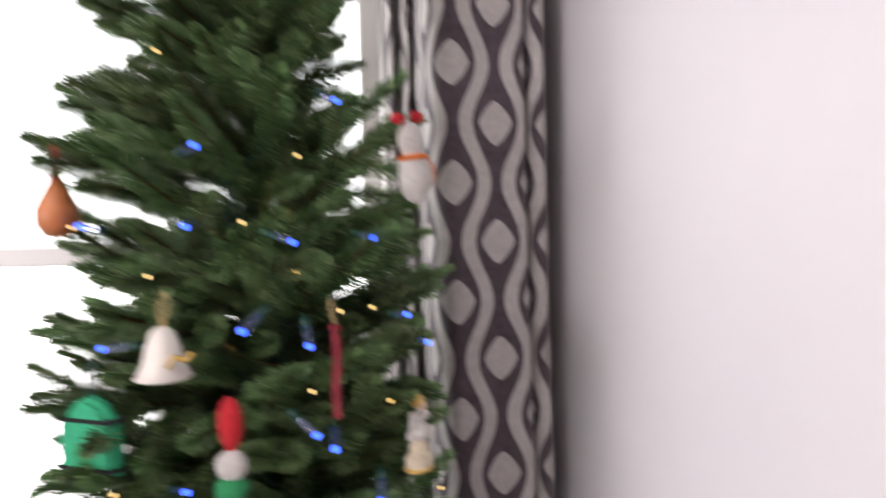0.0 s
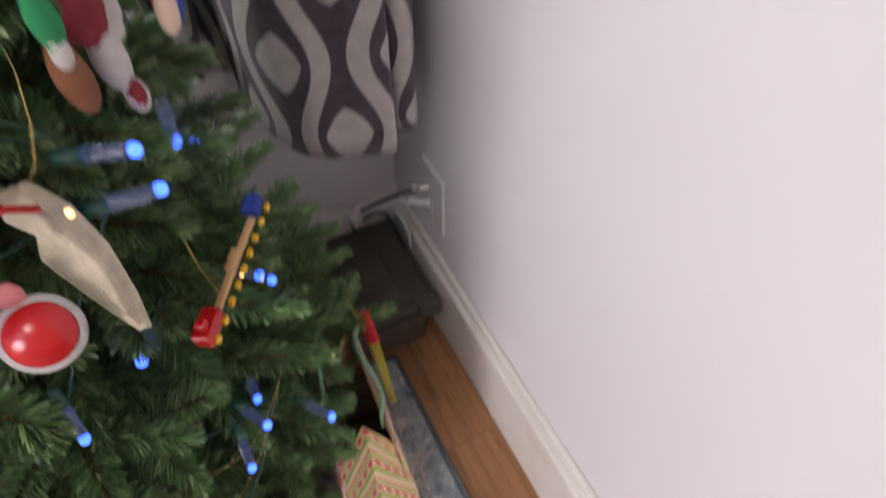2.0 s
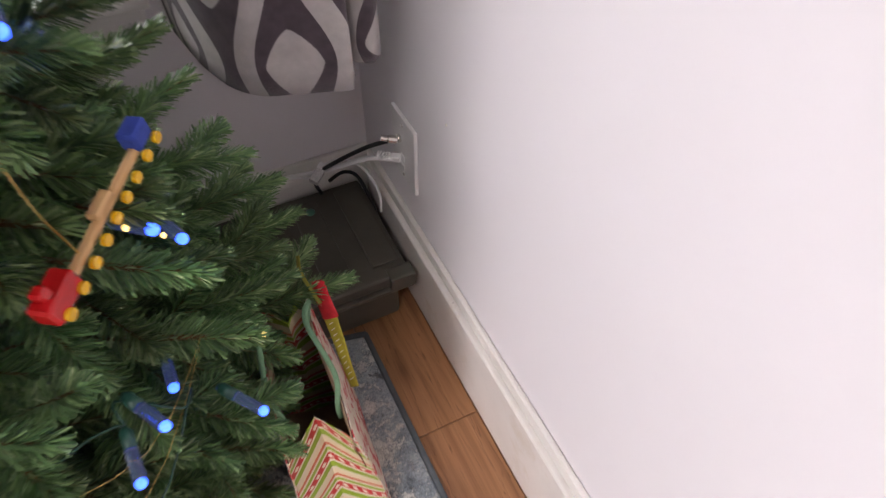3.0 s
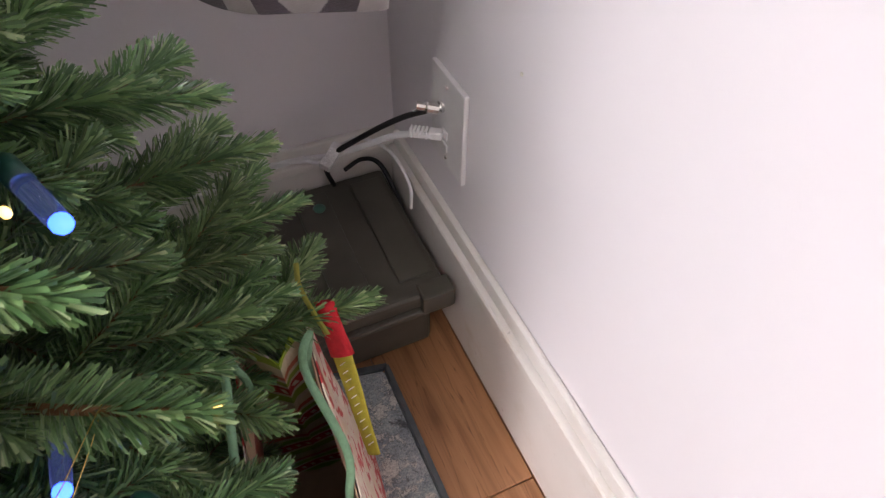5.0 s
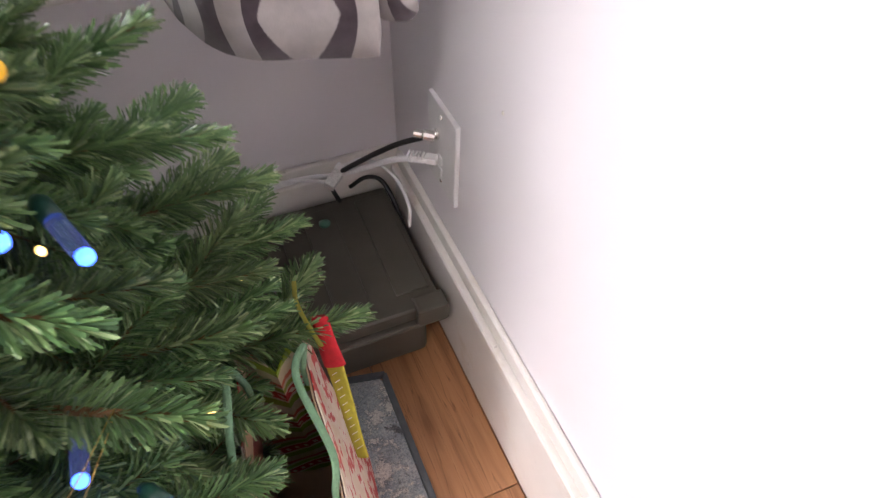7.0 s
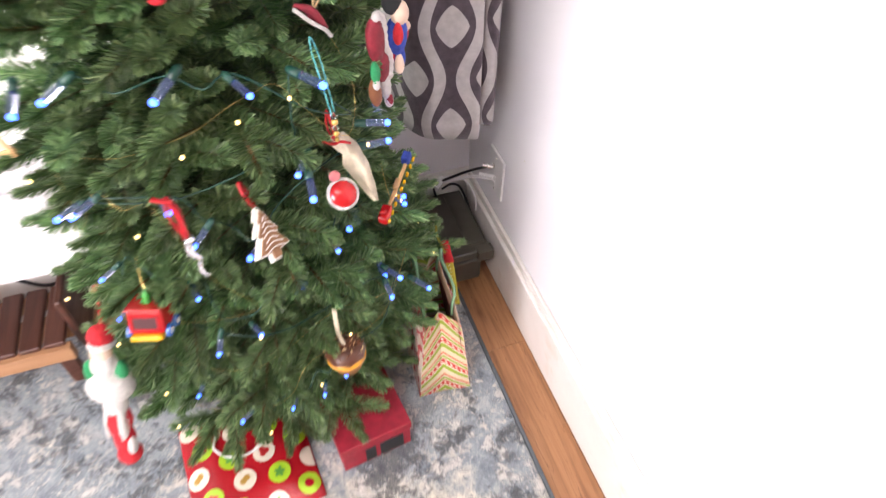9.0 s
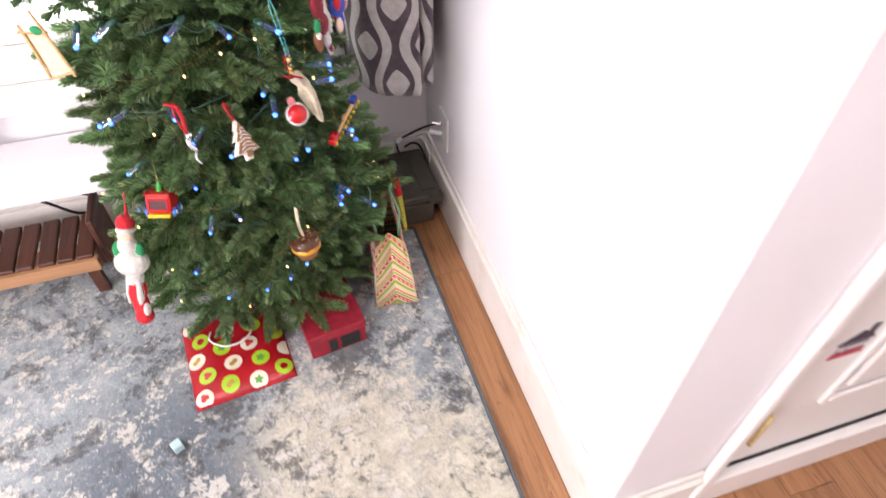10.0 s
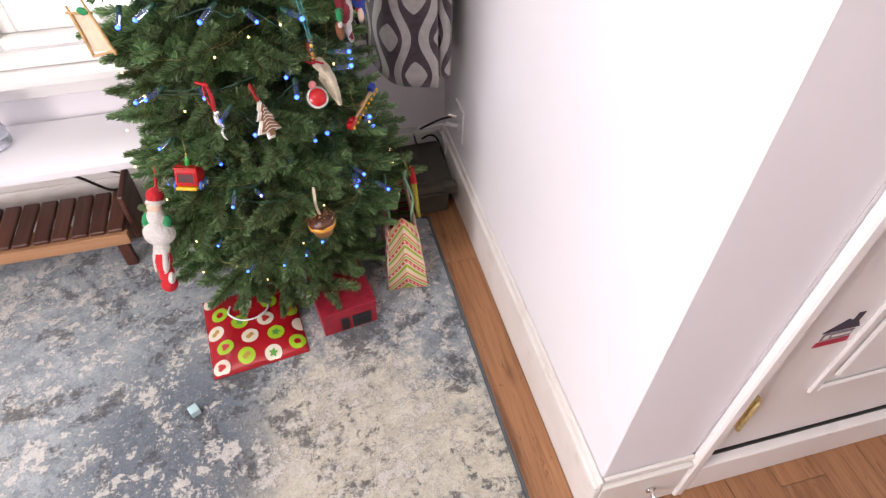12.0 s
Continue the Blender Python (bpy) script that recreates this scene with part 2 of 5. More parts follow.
def needle_material():
    m = Mat("pvc_needles", 0.38, spec=0.5)
    g = m.node("ShaderNodeNewGeometry")
    info = m.node("ShaderNodeObjectInfo")
    r = m.ramp(g.outputs["Random Per Island"], [(0.0, (0.050, 0.094, 0.038)), (0.5, (0.110, 0.182, 0.066)), (0.86, (0.180, 0.265, 0.102)), (1.0, (0.34, 0.40, 0.21))])
    hsv = m.node("ShaderNodeHueSaturation")
    m.link(m.math("MULTIPLY_ADD", info.outputs["Random"], 0.55, 0.86), hsv.inputs["Value"])
    m.link(m.math("MULTIPLY_ADD", info.outputs["Random"], 0.03, 0.494), hsv.inputs["Hue"])
    m.link(r, hsv.inputs["Color"])
    m.colour(hsv.outputs[0])
    return m.m


M_NEEDLE = needle_material()
M_STEM = plain("twig_wire", (0.17, 0.085, 0.035), 0.8, scale=200, bump=0.5)
M_TRUNK = plain("green_pole", (0.03, 0.06, 0.03), 0.5)
M_WIRE = plain("green_flex", (0.012, 0.060, 0.042), 0.4)


def glowing(name, colour, strength, base):
    m = Mat(name, 0.2, 0, base)
    m.b.inputs["Emission Color"].default_value = (*colour, 1)
    m.b.inputs["Emission Strength"].default_value = strength
    return m.m


def clear(name, colour, rough=0.05, ior=1.45):
    m = Mat(name, rough, 0, colour)
    m.b.inputs["Transmission Weight"].default_value = 1.0
    m.b.inputs["IOR"].default_value = ior
    return m.m


M_BLUE = glowing("blue_diode", (0.030, 0.095, 1.0), 7.5, (0.1, 0.2, 0.9))
M_BLUECAP = clear("blue_cap", (0.82, 0.85, 1.0), 0.12)
# faint emission added for diode light scattered in the plastic cap
cap = M_BLUECAP.node_tree.nodes["Principled BSDF"]
cap.inputs["Emission Color"].default_value, cap.inputs["Emission Strength"].default_value = (0.24, 0.30, 1.0, 1), 0.055
M_WARM = glowing("warm_diode", (1.0, 0.60, 0.17), 3.6, (0.9, 0.8, 0.5))
M_GLASS = clear("window_glass", (1, 1, 1), 0.0)
M_SKY = glowing("overcast_backdrop", (1.0, 1.0, 1.0), 5.0, (0.9, 0.9, 0.9))
M_BIN = plain("tote_plastic", (0.070, 0.064, 0.050), 0.5, scale=12, vary=0.2, bump=0.15)
M_WHITE = plain("white_plastic", (0.74, 0.73, 0.73), 0.35, vary=0.05)
M_BLACK = plain("black_rubber_and_shade", (0.012, 0.012, 0.013), 0.5)
M_METAL = Mat("nickel", 0.25, 1.0, (0.7, 0.68, 0.65)).m
M_BRASS = plain("worn_brass", (0.66, 0.52, 0.24), 0.45, 0.55, 0.25, 60)


# ---- mesh helpers ----
def finish(name, bm, material, smooth=False):
    me = bpy.data.meshes.new(name)
    bm.normal_update()
    bm.to_mesh(me)
    bm.free()
    if material is not None:
        me.materials.append(material)
    if smooth:
        me.polygons.foreach_set("use_smooth", [True] * len(me.polygons))
    return me


def part(name, bm, material, parent=None, label="", smooth=False):
    """Links a bmesh as one mesh object, under its thing or part."""
    ob = new(name, finish(name, bm, material, smooth))
    ob.parent = parent
    if label:
        tagged(ob, label)
    return ob


def thing(name, label, category, at=(0, 0, 0), group="", kind="", m=None):
    ob = new(name)
    ob.empty_display_size = 0.05
    ob.matrix_basis = m if m is not None else Matrix.Translation(at)
    return tagged(ob, label, category, group, kind)


def block(x0, y0, z0, x1, y1, z1, bevel=0.0, bm=None, seg=1, m=None):
    """A box between two corners, its edges rounded by bevel."""
    bm = bm or bmesh.new()
    r = bmesh.ops.create_cube(bm, size=1)
    vs = r["verts"]
    bmesh.ops.scale(bm, vec=(abs(x1 - x0), abs(y1 - y0), abs(z1 - z0)), verts=vs)
    bmesh.ops.translate(bm, vec=((x0 + x1) / 2, (y0 + y1) / 2, (z0 + z1) / 2), verts=vs)
    if bevel:
        es = list({e for v in vs for e in v.link_edges})
        r2 = bmesh.ops.bevel(bm, geom=es, offset=bevel, segments=seg, affect="EDGES", profile=0.6)
        vs = list({v for f in r2["faces"] for v in f.verts} | {v for v in vs if v.is_valid})
    if m is not None:
        bmesh.ops.transform(bm, matrix=m, verts=[v for v in vs if v.is_valid])
    return bm


def lathe(profile, seg=20, bm=None, m=None):
    """Turns (radius, z) pairs about z."""
    bm = bm or bmesh.new()
    m = m or Matrix.Identity(4)
    rings = []
    for r, z in profile:
        if r < 1e-6:
            rings.append([bm.verts.new(m @ Vector((0, 0, z)))])
        else:
            rings.append([bm.verts.new(m @ Vector((r * math.cos(2 * math.pi * i / seg), r * math.sin(2 * math.pi * i / seg), z))) for i in range(seg)])
    for a, b in zip(rings, rings[1:]):
        for i in range(seg):
            j = (i + 1) % seg
            if len(a) == 1 and len(b) > 1:
                bm.faces.new((a[0], b[j], b[i]))
            elif len(b) == 1 and len(a) > 1:
                bm.faces.new((a[i], a[j], b[0]))
            elif len(a) > 1:
                bm.faces.new((a[i], a[j], b[j], b[i]))
    return bm


def spline(points, n=8):
    """A smooth run of points through the given ones."""
    p = [Vector(q) for q in points]
    p = [2 * p[0] - p[1], *p, 2 * p[-1] - p[-2]]
    out = []
    for a, b, c, d in zip(p, p[1:], p[2:], p[3:]):
        for i in range(n):
            t = i / n
            out.append(0.5 * (2 * b + (c - a) * t + (2 * a - 5 * b + 4 * c - d) * t * t + (3 * b - a - 3 * c + d) * t ** 3))
    return out + [p[-2]]


def tube(points, radius, seg=8, bm=None, n=6, flat=1.0):
    """A round cord along a smooth line; radius may be a number or a function of 0..1."""
    bm = bm or bmesh.new()
    line = spline(points, n) if n > 1 else [Vector(q) for q in points]
    up, rings = Vector((0.13, 0.27, 0.95)).normalized(), []
    for i, p in enumerate(line):
        d = (line[min(i + 1, len(line) - 1)] - line[max(i - 1, 0)]).normalized()
        a = d.cross(up)
        a = a.normalized() if a.length > 1e-4 else Vector((1, 0, 0))
        b = d.cross(a).normalized()
        up = -b if b.dot(up) < 0 else b
        r = radius(i / (len(line) - 1)) if callable(radius) else radius
        rings.append([bm.verts.new(p + r * (a * math.cos(2 * math.pi * k / seg) + flat * up * math.sin(2 * math.pi * k / seg))) for k in range(seg)])
    for a, b in zip(rings, rings[1:]):
        for i in range(seg):
            j = (i + 1) % seg
            bm.faces.new((a[i], a[j], b[j], b[i]))
    bm.faces.new(rings[0][::-1])
    bm.faces.new(rings[-1])
    bmesh.ops.recalc_face_normals(bm, faces=bm.faces)
    return bm


def sheet(outline, depth, bm=None, m=None, bevel=0.0):
    """A flat cut-out: an outline of (x, z) pairs with a thickness along y."""
    bm = bm or bmesh.new()
    vs = [bm.verts.new((x, -depth / 2, z)) for x, z in outline]
    f = bm.faces.new(vs)
    r = bmesh.ops.extrude_face_region(bm, geom=[f])
    nv = [g for g in r["geom"] if isinstance(g, bmesh.types.BMVert)]
    bmesh.ops.translate(bm, vec=(0, depth, 0), verts=nv)
    if bevel:
        es = [e for e in bm.edges if abs(e.verts[0].co.y - e.verts[1].co.y) < 1e-6]
        bmesh.ops.bevel(bm, geom=es, offset=bevel, segments=2, affect="EDGES")
    if m is not None:
        bmesh.ops.transform(bm, matrix=m, verts=bm.verts)
    bmesh.ops.recalc_face_normals(bm, faces=bm.faces)
    return bm


def ball(radius, centre=(0, 0, 0), stretch=(1, 1, 1), bm=None, seg=16, rough=0.0):
    bm = bm or bmesh.new()
    r = bmesh.ops.create_uvsphere(bm, u_segments=seg, v_segments=seg // 2 + 2, radius=radius)
    for v in r["verts"]:
        k = 1 + rough * noise.noise(v.co * 90)
        v.co = Vector((v.co.x * stretch[0], v.co.y * stretch[1], v.co.z * stretch[2])) * k + Vector(centre)
    return bm


# ---- the room ----
WEST, SOUTH, TOP = -3.3, -4.6, 2.45
END = -1.342                                 # where the east wall stops
WX0, WX1, WZ0, WZ1 = -1.27, -0.32, 0.64, 2.12  # opening of the north window


def setting(name, bm, material, label, category):
    return tagged(part(name, bm, material), label, category, kind="structure")


bm = bmesh.new()
for b in ((WEST, 0, 0, WX0, 0.16, TOP), (WX1, 0, 0, 0.0, 0.16, TOP), (WX0, 0, 0, WX1, 0.16, WZ0), (WX0, 0, WZ1, WX1, 0.16, TOP)):
    block(*b, bm=bm)
setting("wall_north", bm, M_WALL, "white painted plaster wall with a window opening", "wall")
setting("wall_east", block(0, END, 0, 0.22, 0.16, TOP, 0.004), M_WALL, "plain white painted plaster wall beside the tree", "wall")
DX0, DX1, DZ1 = 0.258, 1.10, 2.10
bm = bmesh.new()
for b in ((0.22, END + 0.001, 0, DX0, END + 0.14, TOP), (DX1, END, 0, 1.7, END + 0.14, TOP), (DX0, END, DZ1, DX1, END + 0.14, TOP)):
    block(*b, bm=bm)
setting("wall_entry", bm, M_WALL, "white painted wall around the entry door", "wall")
bm = bmesh.new()
for b in ((WEST - 0.16, SOUTH, 0, WEST, -3.45, TOP), (WEST - 0.16, -2.05, 0, WEST, 0.16, TOP), (WEST - 0.16, -3.45, 0, WEST, -2.05, 0.7), (WEST - 0.16, -3.45, 2.2, WEST, -2.05, TOP)):
    block(*b, bm=bm)
setting("wall_west", bm, M_WALL, "white painted wall with a wide window", "wall")
setting("wall_south", block(WEST - 0.16, SOUTH - 0.16, 0, 1.86, SOUTH, TOP), M_WALL, "plain white painted wall", "wall")
setting("wall_hall", block(1.7, SOUTH, 0, 1.86, END + 0.14, TOP), M_WALL, "plain white painted hall wall", "wall")
setting("ceiling", block(WEST - 0.16, SOUTH - 0.16, TOP, 1.86, 0.16, TOP + 0.1), M_CEIL, "flat white ceiling", "ceiling")

# skirting, in two steps with a rounded cap
def skirting(name, x0, y0, x1, y1, along):
    bm = bmesh.new()
    if along == "y":
        block(x0, y0, 0, x0 - 0.014, y1, 0.164, 0.002, bm)
        block(x0, y0, 0.164, x0 - 0.019, y1, 0.180, 0.005, bm, 3)
        block(x0, y0, 0.180, x0 - 0.010, y1, 0.204, 0.004, bm, 2)
    else:
        block(x0, y0, 0, x1, y0 - 0.014, 0.164, 0.002, bm)
        block(x0, y0, 0.164, x1, y0 - 0.019, 0.180, 0.005, bm, 3)
        block(x0, y0, 0.180, x1, y0 - 0.010, 0.204, 0.004, bm, 2)
    return setting(name, bm, M_SKIRT, "moulded off-white skirting board with chipped paint", "baseboard")


skirting("baseboard_east", -0.0005, END - 0.014, 0, -0.022, "y")
skirting("baseboard_north", WEST, -0.0005, -0.0005, 0, "x")
skirting("baseboard_entry", 0.002, END - 0.0005, 0.2212, 0, "x")

# north window: lining, sashes, panes, sill and casing
win = thing("window_1", "white double-hung sash window, bright overcast daylight behind", "window", kind="structure")


def ring(x0, z0, x1, z1, w, y0, y1, bevel=0.004):
    bm = bmesh.new()
    block(x0, y0, z0, x0 + w, y1, z1, bevel, bm)
    block(x1 - w, y0, z0, x1, y1, z1, bevel, bm)
    block(x0 + w, y0, z0, x1 - w, y1, z0 + w, bevel, bm)
    block(x0 + w, y0, z1 - w, x1 - w, y1, z1, bevel, bm)
    return bm


part("window_frame", ring(WX0, WZ0, WX1, WZ1, 0.03, 0.0, 0.15), M_TRIM, win)
low = part("lower_sash", ring(WX0 + 0.032, WZ0 + 0.032, WX1 - 0.032, 1.475, 0.042, 0.03, 0.065), M_TRIM, win)
part("pane", block(WX0 + 0.07, 0.045, WZ0 + 0.07, WX1 - 0.07, 0.049, 1.44), M_GLASS, low).visible_shadow = False
upp = part("upper_sash", ring(WX0 + 0.032, 1.435, WX1 - 0.032, WZ1 - 0.032, 0.042, 0.07, 0.105), M_TRIM, win)
part("pane", block(WX0 + 0.07, 0.085, 1.47, WX1 - 0.07, 0.089, WZ1 - 0.07), M_GLASS, upp).visible_shadow = False
part("window_sill", block(WX0 - 0.12, -0.115, 0.585, WX1 + 0.04, -0.002, 0.612, 0.007, seg=3), M_TRIM, win)
part("stool", block(WX0 - 0.08, -0.06, 0.615, WX1 + 0.03, -0.002, 0.638, 0.004, seg=2), M_TRIM, win)
part("apron", block(WX0 - 0.09, -0.022, 0.50, WX1 + 0.03, -0.002, 0.582, 0.004), M_TRIM, win)
bm = block(WX0 - 0.085, -0.020, 0.641, WX0 - 0.002, -0.001, WZ1, 0.004)
block(WX1 + 0.002, -0.020, 0.641, WX1 + 0.075, -0.001, WZ1, 0.004, bm)
block(WX0 - 0.085, -0.020, WZ1 + 0.001, WX1 + 0.075, -0.001, WZ1 + 0.085, 0.004, bm)
part("casing", bm, M_TRIM, win)
part("sash_lock", block(-0.83, 0.018, 0.705, -0.80, 0.029, 0.712, 0.002), M_METAL, low)

west = thing("window_2", "wide white window on the far side of the room", "window", kind="structure")
bm = bmesh.new()
for a, b in ((-3.45, -3.40), (-2.775, -2.725), (-2.10, -2.05)):
    block(WEST - 0.12, a, 0.70, WEST - 0.05, b, 2.2, 0.004, bm)
for a, b in ((0.70, 0.75), (2.15, 2.2)):
    block(WEST - 0.12, -3.40, a, WEST - 0.05, -2.10, b, 0.004, bm)
part("window_frame", bm, M_TRIM, west)
for y in (-3.40, -2.725):
    part("pane", block(WEST - 0.09, y, 0.75, WEST - 0.086, y + 0.625, 2.15), M_GLASS, west).visible_shadow = False
setting("backdrop", block(-5, 3.0, -1, 4, 3.02, 6), M_SKY, "blank white overcast sky outside the window", "sky")

# entry door in the return wall
door = thing("door_1", "closed cream-painted panelled door with a house-shaped sticker", "door", kind="structure")
bm = block(DX0 + 0.004, END + 0.012, 0.142, DX1 - 0.004, END + 0.052, DZ1 - 0.004, 0.003)
leaf = part("leaf", bm, M_DOOR, door)


def moulding(x0, z0, x1, z1, parent):
    bm = ring(x0, z0, x1, z1, 0.022, END + 0.002, END + 0.0115, 0.004)
    ring_in = block(x0 + 0.045, END + 0.004, z0 + 0.045, x1 - 0.045, END + 0.0115, z1 - 0.045, 0.006, bm)
    return part("panel", ring_in, M_DOOR, parent)


for x0, x1 in ((0.435, 0.65), (0.73, 0.945)):
    moulding(x0, 0.362, x1, 0.98, leaf)
    moulding(x0, 1.12, x1, 1.95, leaf)
bm = block(0.222, END - 0.022, 0.0, DX0 - 0.010, END - 0.001, DZ1 + 0.06, 0.004)
block(DX0 - 0.0095, END - 0.012, 0.0, DX0 - 0.002, END - 0.0012, DZ1 + 0.06, 0.003, bm, 2)
block(DX1 + 0.002, END - 0.024, 0.0, DX1 + 0.055, END - 0.001, DZ1 + 0.06, 0.004, bm)
block(DX0 - 0.001, END - 0.024, DZ1 + 0.002, DX1 + 0.001, END - 0.001, DZ1 + 0.06, 0.004, bm)
part("casing", bm, M_TRIM, door)
part("threshold", block(DX0, END - 0.016, 0.002, DX1, END + 0.06, 0.135, 0.005, seg=2), M_TRIM, door, "scuffed white threshold board")
# black strip put in for the shade under the leaf
part("gap_strip", block(DX0 + 0.003, END + 0.006, 0.1355, DX1 - 0.003, END + 0.05, 0.1415), M_BLACK, leaf, "black strip standing for the shade in the gap below the door")
hinge = part("hinge", block(0.280, END - 0.004, 0.300, 0.303, END + 0.0118, 0.410, 0.002), M_BRASS, door, "worn brass hinge")
part("pin", lathe([(0, 0.293), (0.005, 0.295), (0.005, 0.413), (0, 0.417)], 10, m=Matrix.Translation((0.290, END - 0.008, 0))), M_BRASS, hinge, smooth=True)

# ---- rug and curtain ----
rug = thing("rug", "distressed blue-grey and cream woven area rug", "rug")
def slab(corners, z0, z1, bevel):
    bm = bmesh.new()
    f = bm.faces.new([bm.verts.new((x, y, z0)) for x, y in corners])
    r = bmesh.ops.extrude_face_region(bm, geom=[f])
    bmesh.ops.translate(bm, vec=(0, 0, z1 - z0), verts=[g for g in r["geom"] if isinstance(g, bmesh.types.BMVert)])
    bmesh.ops.recalc_face_normals(bm, faces=bm.faces)
    bmesh.ops.bevel(bm, geom=bm.edges[:], offset=bevel, segments=2, affect="EDGES")
    return bm


# the corner by the tote is nudged towards the room
part("rug_surface", slab([(-2.95, -2.9), (-0.126, -2.9), (-0.134, -0.280), (-0.95, -0.112), (-2.95, -0.108)], 0.002, 0.010, 0.002), M_RUG, rug)
bm = slab([(-0.1255, -2.9), (-0.116, -2.9), (-0.124, -0.271), (-0.1335, -0.280)], 0.002, 0.0115, 0.002)
part("binding", bm, M_BIND, rug, "dark grey stitched edge binding")
part("binding", slab([(-0.1338, -0.2793), (-0.1245, -0.2705), (-0.95, -0.104), (-0.95, -0.1115)], 0.002, 0.0115, 0.002), M_BIND, rug)


def cloth(name, plan, hem, z0, z1, parent, u0, v0):
    """Hanging cloth whose plan line drifts from the heading to the hem."""
    line = spline([(x, y, 0) for x, y in plan], 10)
    low = spline([(x, y, 0) for x, y in hem], 10)
    us = [0.0]
    for a, b in zip(line, line[1:]):
        us.append(us[-1] + (b - a).length)
    bm = bmesh.new()
    uv = bm.loops.layers.uv.new("UVMap")
    rows = 60
    grid = []
    for j in range(rows + 1):
        z = z0 + (z1 - z0) * j / rows
        k = max(0.0, min(1.0, (1.45 - z) / 0.95)) ** 1.5
        row = []
        for a, b, u in zip(line, low, us):
            p = a.lerp(b, k)
            w = 0.006 * noise.noise(Vector((u * 9, z * 1.6, 3.1))) + 0.003 * noise.noise(Vector((u * 30, z * 4, 8.1)))
            row.append((bm.verts.new((p.x, p.y + w, z + (0.004 * math.sin(u * 14) + (0.014 if p.x > -0.1 else 0.0)) * (1 if j == 0 else 0))), u0 + u, v0 + z))
        grid.append(row)
    for a, b in zip(grid, grid[1:]):
        for i in range(len(a) - 1):
            quad = (a[i], a[i + 1], b[i + 1], b[i])
            f = bm.faces.new([q[0] for q in quad])
            for loop, q in zip(f.loops, quad):
                loop[uv].uv = (q[1], q[2])
    ob = part(name, bm, M_CURTAIN, parent, smooth=True)
    s = ob.modifiers.new("thickness", "SOLIDIFY")
    s.thickness, s.offset = 0.0022, 0
    return ob


curtain = thing("curtain", "taupe curtain with pale ogee bands hanging short of the floor", "curtain", (0, 0, 0))
FRONT = [(-0.292, -0.135), (-0.290, -0.20), (-0.284, -0.262), (-0.262, -0.296), (-0.215, -0.297), (-0.168, -0.290), (-0.135, -0.292), (-0.108, -0.282), (-0.099, -0.246), (-0.090, -0.262), (-0.072, -0.274), (-0.056, -0.258), (-0.050, -0.215), (-0.034, -0.165), (-0.018, -0.125), (-0.010, -0.08)]
FRONT_HEM = [(-0.262, -0.085), (-0.254, -0.135), (-0.243, -0.188), (-0.226, -0.236), (-0.200, -0.264), (-0.160, -0.278), (-0.128, -0.286), (-0.099, -0.290), (-0.093, -0.250), (-0.084, -0.262), (-0.068, -0.272), (-0.054, -0.256), (-0.050, -0.215), (-0.034, -0.165), (-0.018, -0.125), (-0.010, -0.08)]
line = spline([(x, y, 0) for x, y in FRONT], 10)
arc = 0.0
for a, b in zip(line, line[1:]):
    arc += (b - a).length
    if b.x > -0.17:
        break
# the eye at x = -0.17 has its middle at z = 1.242
cloth("cloth", FRONT, FRONT_HEM, 0.540, 2.42, curtain, 10 * COLUMN - arc, 12 * PERIOD - 1.242)
BACK = [(-0.346, -0.055), (-0.334, -0.085), (-0.322, -0.060), (-0.312, -0.11), (-0.304, -0.13), (-0.296, -0.085), (-0.289, -0.115), (-0.292, -0.135)]
BACK_HEM = [(-0.400, -0.050), (-0.376, -0.082), (-0.352, -0.058), (-0.330, -0.100), (-0.308, -0.110), (-0.290, -0.072), (-0.274, -0.088), (-0.262, -0.085)]
cloth("return_fold", BACK, BACK_HEM, 0.60, 2.42, curtain, 3 * COLUMN, 12.3 * PERIOD - 1.242)

# ---- the tree ----
CX, CY = -0.588, -0.385
ZS, RS = (0.05, 0.3, 0.66, 1.1, 1.3, 1.8, 2.3), (0.34, 0.365, 0.345, 0.315, 0.315, 0.245, 0.05)


def reach(z):
    """The tree's half-width at a height."""
    return float(np.interp(z, ZS, RS))


def on_tree(z, degrees, k=1.0):
    a, r = radians(degrees), reach(z) * k
    return Vector((CX + r * math.cos(a), CY + r * math.sin(a), z))


